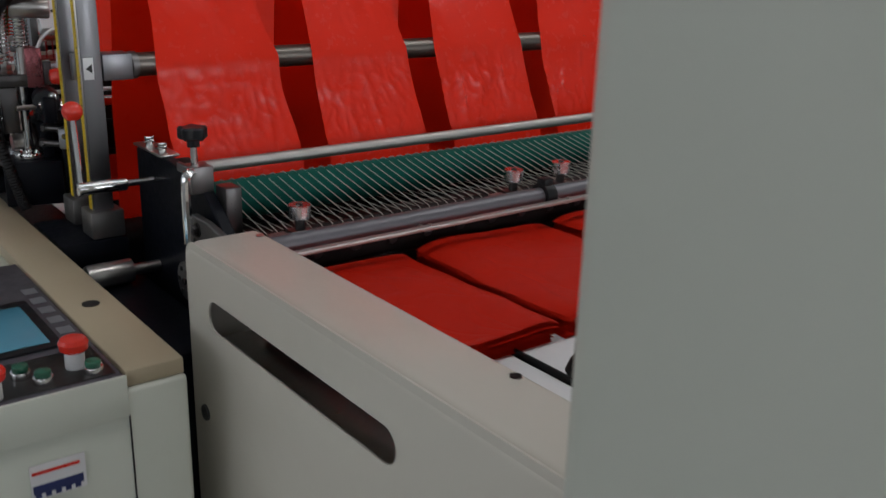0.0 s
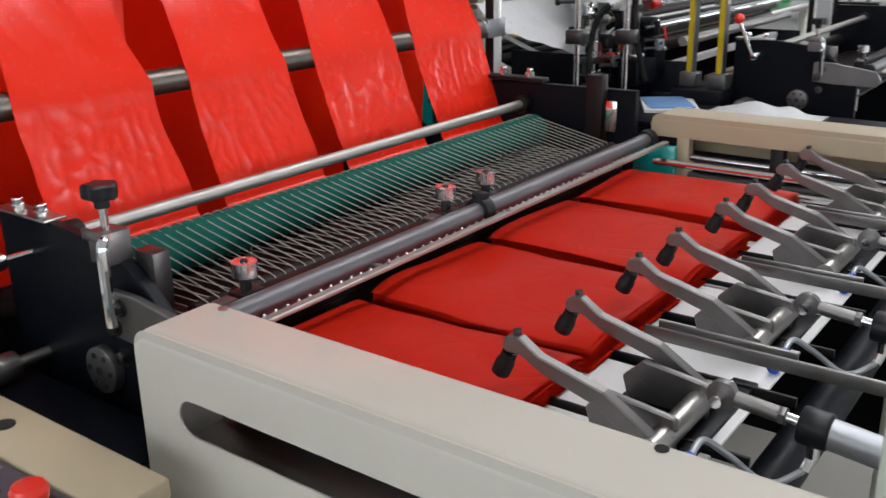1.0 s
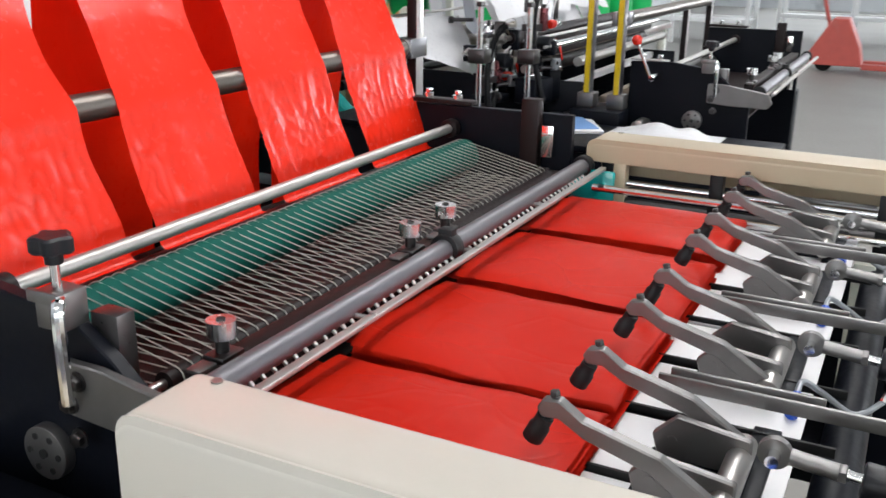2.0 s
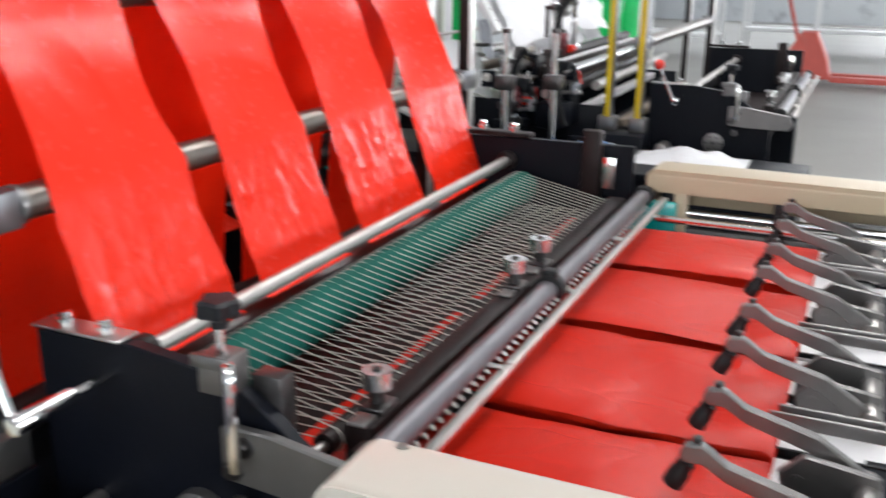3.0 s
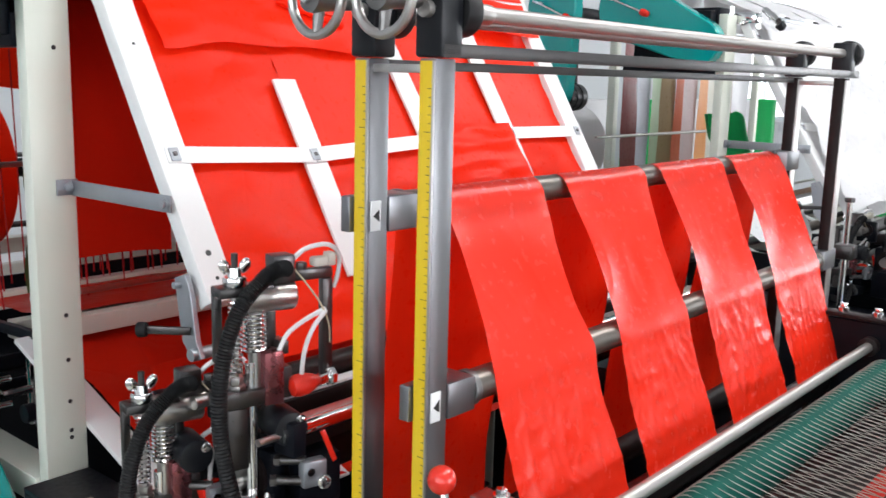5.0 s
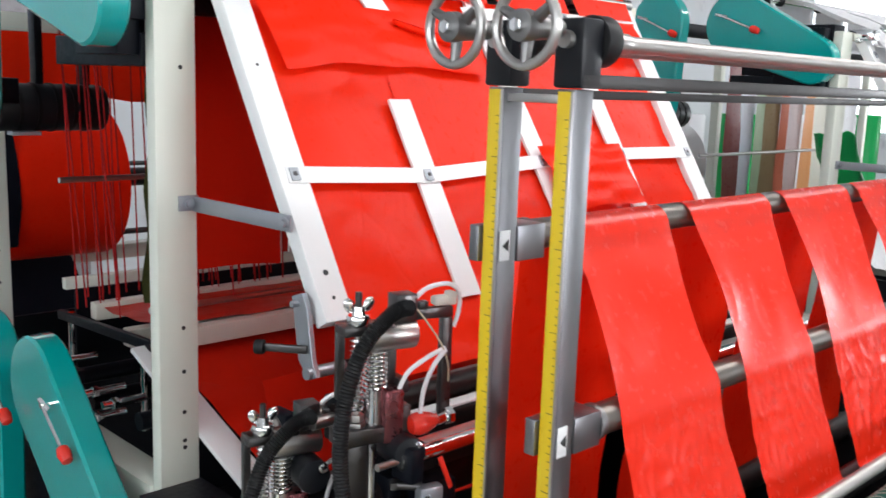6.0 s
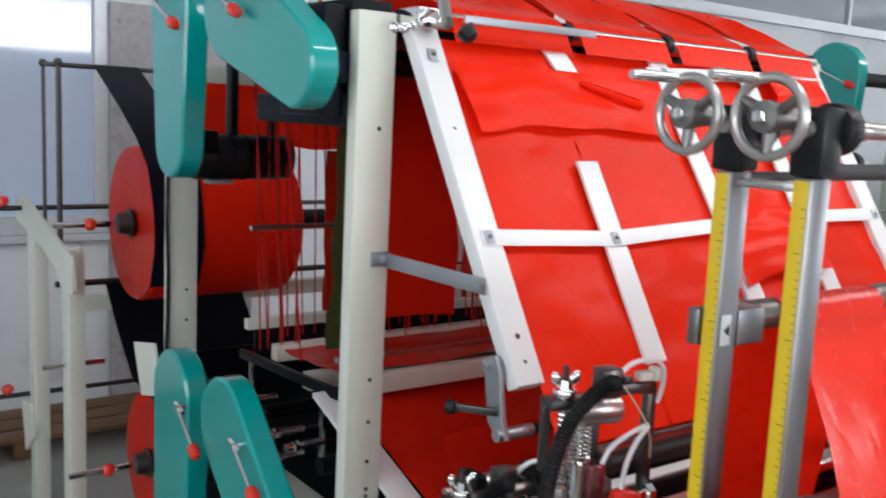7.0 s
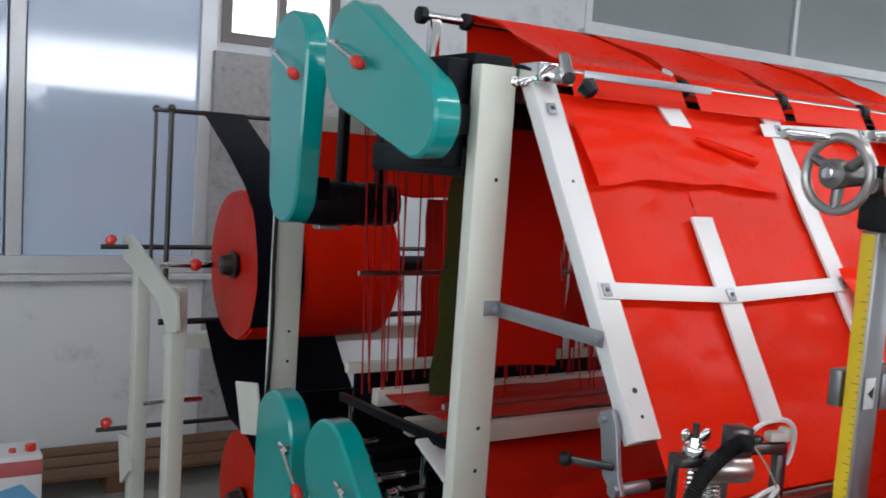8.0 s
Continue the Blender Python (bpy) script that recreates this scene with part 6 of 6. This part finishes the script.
rack = thing("hanging_rail", (4.6, 3.34, 0.0), "grey steel rail for hanging film", "rail")
part("rail", cyl((3.74, 3.35, 1.872), (5.45, 3.35, 1.872), 0.012, 12), STEEL, rack)
for x in (3.74, 5.45):
    part("upright", box(x - 0.02, 3.33, 0.0, x + 0.02, 3.37, 1.89, 0.003), IVORY, rack)
GREENPACK = film_mat("green_polythene", (0.02, 0.45, 0.12), (0.03, 0.5, 0.15))
bank = thing("roller_bank", (3.84, 1.95, 0.72), "brown-stained steel feed rollers of the neighbouring machine", "rollers")
for k in range(6):
    part("roller", cyl((3.22, 1.72 + 0.13 * k, 1.0 + 0.025 * (k % 3)), (4.44, 1.72 + 0.13 * k, 1.0 + 0.025 * (k % 3)), 0.017 + 0.006 * (k % 2), 16), (RODSTEEL, TANSTEEL, STEEL)[k % 3], bank)
for x in (3.20, 4.44):
    part("cheek", box(x, 1.66, 0.72, x + 0.016, 2.44, 0.93, 0.003), BLACKSTEEL, bank)
for k in range(5):
    part("feed_bar", box(3.22, 1.60 + 0.16 * k, 0.86 + 0.035 * k, 4.44, 1.63 + 0.16 * k, 0.885 + 0.035 * k, 0.003), (TANSTEEL, PAPERWHITE, TANSTEEL, RODSTEEL, TANSTEEL)[k], bank)
solo("slack_film", sheet(lambda u, v: (2.74 + 0.62 * u, 2.30 - 0.16 * v + 0.03 * math.sin(5 * u + 2 * v), 1.15 - 0.02 * u - (0.10 + 0.15 * u) * v + 0.012 * crease((u * 3, v * 2, 2), 2)), 24, 16), WHITEFILM, "slack white film hanging beside the neighbouring machine", "plastic film")
for x, y in ((2.76, 1.90), (2.84, 1.76)):
    col = thing("guide_column", (x, y, 0.817), "chrome guide column with black foot on the cabinet", "column", "chrome guide columns")
    part("shaft", cyl((x, y, 0.839), (x, y, 1.21), 0.010, 16), CHROME, col)
    part("foot", cyl((x, y, 0.8172), (x, y, 0.841), 0.026, 18, bevel=0.003), BLACKSTEEL, col)
    part("slide_block", box(x - 0.03, y - 0.03, 1.03, x + 0.03, y + 0.03, 1.075, 0.004), HEADSTEEL, col)
    part("cap", hexnut((x, y, 1.21), (0, 0, 1), 0.016, 0.014), DARKSTEEL, col)
roll_at(4.20, 1.19, 0.24, WHITEFILM, PAPERWHITE, "thick roll of white film on a steel arbor", SX, SY, 1.24)
lowcab = thing("steel_cabinet", (2.84, 1.7, 0.0), "black steel cabinet beside the neighbouring machine", "cabinet")
part("body", box(2.66, 0.96, 0.03, 3.02, 2.44, 0.795, 0.004), BLACKSTEEL, lowcab)
part("top", box(2.65, 0.95, 0.7955, 3.03, 2.45, 0.817, 0.003), BLACKSTEEL, lowcab)
part("plinth", box(2.68, 0.98, 0.0, 3.0, 2.42, 0.0295, 0.001), BLACKSTEEL, lowcab)
pad = thing("notepad", (2.92, 1.63, 0.818), "blue and white paper pad on the cabinet", "paper pad")
part("sheets", moved(box(-0.12, -0.09, 0, 0.12, 0.09, 0.012, 0.002), Matrix.Translation((2.92, 1.63, 0.818)) @ Euler((0, 0, 0.5)).to_matrix().to_4x4()), PAPERWHITE, pad)
BLUEPAPER = mat("blue_paper", (0.14, 0.28, 0.55), 0.6)
part("cover", moved(box(-0.10, -0.07, 0.0125, 0.11, 0.08, 0.016, 0.001), Matrix.Translation((2.92, 1.63, 0.818)) @ Euler((0, 0, 0.6)).to_matrix().to_4x4()), BLUEPAPER, pad, "blue cover sheet")
wb = solo("plastic_bag", sheet(lambda u, v: (2.79 + 0.22 * u, 1.13 + 0.36 * v, 0.820 + 0.040 * math.sin(math.pi * u) * math.sin(math.pi * v) * (1 + 0.8 * crease((u * 3, v * 3, 0), 1.4))), 24, 24), WHITEFILM, "crumpled white plastic bag on the cabinet", "plastic bag")
bench = thing("packing_bench", (5.6, 2.6, 0.0), "steel packing bench behind the machine", "bench")
part("top", box(4.9, 2.2, 0.86, 6.6, 3.0, 0.90, 0.004), STEEL, bench)
for x in (4.95, 6.55):
    for y in (2.25, 2.95):
        part("leg", box(x - 0.025, y - 0.025, 0, x + 0.025, y + 0.025, 0.86, 0.003), IVORY, bench)
for k in range(7):
    x, y = 5.02 + 0.24 * k, 2.42 + 0.26 * (k % 2)
    pk = thing("film_pack", (x, y, 0.90), "green-wrapped film pack with a red top", "film pack", "green film packs")
    part("wrap", lathe([(0.09, 0), (0.105, 0.02), (0.10, 0.16), (0.106, 0.28), (0.085, 0.32)], (x, y, 0.9005), (0, 0, 1), 18), GREENPACK, pk)
    part("top", ball((x, y, 1.235), 0.07, 2, 1, 1, 0.5), REDKNOB, pk, "red wrapped top")
gs = solo("green_sheet", sheet(lambda u, v: (3.45 + 0.35 * u, 2.72 + 0.05 * math.sin(7 * u) - 0.1 * v, 1.44 - 0.32 * v + 0.03 * crease((u * 3, v * 3, 1), 2)), 16, 16), GREENPACK, "bunched green film hanging on the frame", "plastic film")

# ---- far end of the hall ----
jack = thing("pallet_jack", (12.2, 1.5, 0.0), "faded red hand pallet jack with raised handle", "pallet jack")
PINK = mat("faded_red_paint", (0.55, 0.10, 0.08), 0.5, vary=0.15, stain=0.3, stain_color=(0.5, 0.35, 0.3))
part("body", plate([(1.25, 0.08), (1.85, 0.08), (1.85, 0.22), (1.62, 0.62), (1.45, 0.62), (1.30, 0.3)], "x", 12.0, 12.4, 0.01), PINK, jack)
for x in (11.92, 12.30):
    part("fork", box(x, 0.1, 0.06, x + 0.16, 1.25, 0.12, 0.006), PINK, jack)
part("drawbar", cyl((12.2, 1.66, 0.5), (12.2, 1.92, 1.35), 0.022, 12), PINK, jack)
part("grip", tube([(12.05, 1.92, 1.35), (12.03, 1.95, 1.48), (12.2, 1.96, 1.52), (12.37, 1.95, 1.48), (12.35, 1.92, 1.35), (12.05, 1.92, 1.35)], 0.016, 8), RUBBER, jack)
part("steer_wheel", cyl((12.1, 1.68, 0.1), (12.3, 1.68, 0.1), 0.1, 22, bevel=0.01), RUBBER, jack)
for x in (12.0, 12.38):
    part("fork_wheel", cyl((x - 0.04, 0.25, 0.04), (x + 0.04, 0.25, 0.04), 0.04, 16), RUBBER, jack)
for k, (rx, ry) in enumerate(((14.5, 3.0), (16.2, 0.6), (16.2, -2.2))):
    rk = thing("tube_rack", (rx, ry, 0.0), "white square-tube rack with teal bins", "rack", "white tube racks")
    for dx in (0, 0.7):
        for dy in (0, 1.1, 2.2):
            part("upright", box(rx + dx - 0.03, ry + dy - 0.03, 0, rx + dx + 0.03, ry + dy + 0.03, 2.0, 0.004), WHITEPAINT, rk)
    for z in (0.35, 1.0, 1.65, 1.97):
        for dx in (0, 0.7):
            part("beam", box(rx + dx - 0.022, ry - 0.03, z - 0.03, rx + dx + 0.022, ry + 2.23, z + 0.03, 0.004), WHITEPAINT, rk)
        part("shelf", box(rx + 0.024, ry, z - 0.01, rx + 0.676, ry + 2.2, z + 0.005, 0.002), WHITEPAINT, rk)
    for dy in (0.15, 0.85, 1.5):
        part("bin", box(rx + 0.05, ry + dy, 1.006, rx + 0.6, ry + dy + 0.5, 1.42, 0.02), TEAL if dy != 0.85 else PAPERWHITE, rk, "teal plastic bin" if dy != 0.85 else "")
for k in range(5):
    gx, gy = 6.4 + 0.9 * k, 5.2 - 0.1 * (k % 2)
    cr = solo("film_reel", lathe([(0.05, 0), (0.20, 0.0), (0.21, 0.02), (0.21, 1.4), (0.2, 1.42), (0.05, 1.42)], (gx, gy, 0.0), (0, 0, 1), 28), (WHITEFILM, GREENPACK, PAPERWHITE)[k % 3], "tall reel of wrapped plastic film standing upright", "film reel", "standing film reels")


# ---- movement ----
def shifted(ob, dy, dz=0.0, rx=0.0):
    b = BASE[ob]
    return pose(b.x, b.y + dy, b.z + dz, rx)


def motions():
    lift = 0.058
    rows = []
    for k in range(12):
        rows += [(k * 0.25, lift * (k % 2) - 0.022)]
    rows = [(t, z) for t, z in rows if t <= 2.76] + [(2.9, 0.004), (3.0, -0.012), (3.1, 0.002), (3.2, 0.018), (3.3, 0.027), (8.0, 0.027)]
    walk(seal, [(t, shifted(seal, 0, z)) for t, z in rows])
    pull = [(0.0, 0.0), (3.2, 0.0), (3.4, -0.004), (3.6, -0.03), (3.7, -0.09), (3.8, -0.26), (3.9, -0.38), (4.1, -0.46), (8.0, -0.46)]
    for s in STACKS:
        walk(s, [(t, shifted(s, d)) for t, d in pull])
    for c in CLAMPS:
        out = [(0.0, -0.20), (0.1, -0.15), (0.2, -0.06), (0.3, -0.01), (0.4, 0.0), (1.8, 0.0), (2.6, 0.054), (3.2, 0.054)] + [(t, 0.054 + d) for t, d in pull[2:]]
        walk(c, [(t, shifted(c, d, 0.0 if t < 3.3 else -0.004)) for t, d in out])
    drop = [(0.0, -0.018), (2.9, -0.018), (3.3, 0.0), (4.75, 0.0), (5.0, -0.012), (5.4, -0.029), (5.7, -0.032), (8.0, -0.032)]
    for c in HEADS:
        walk(c, [(t, pose(0, 0, z)) for t, z in drop])


motions()
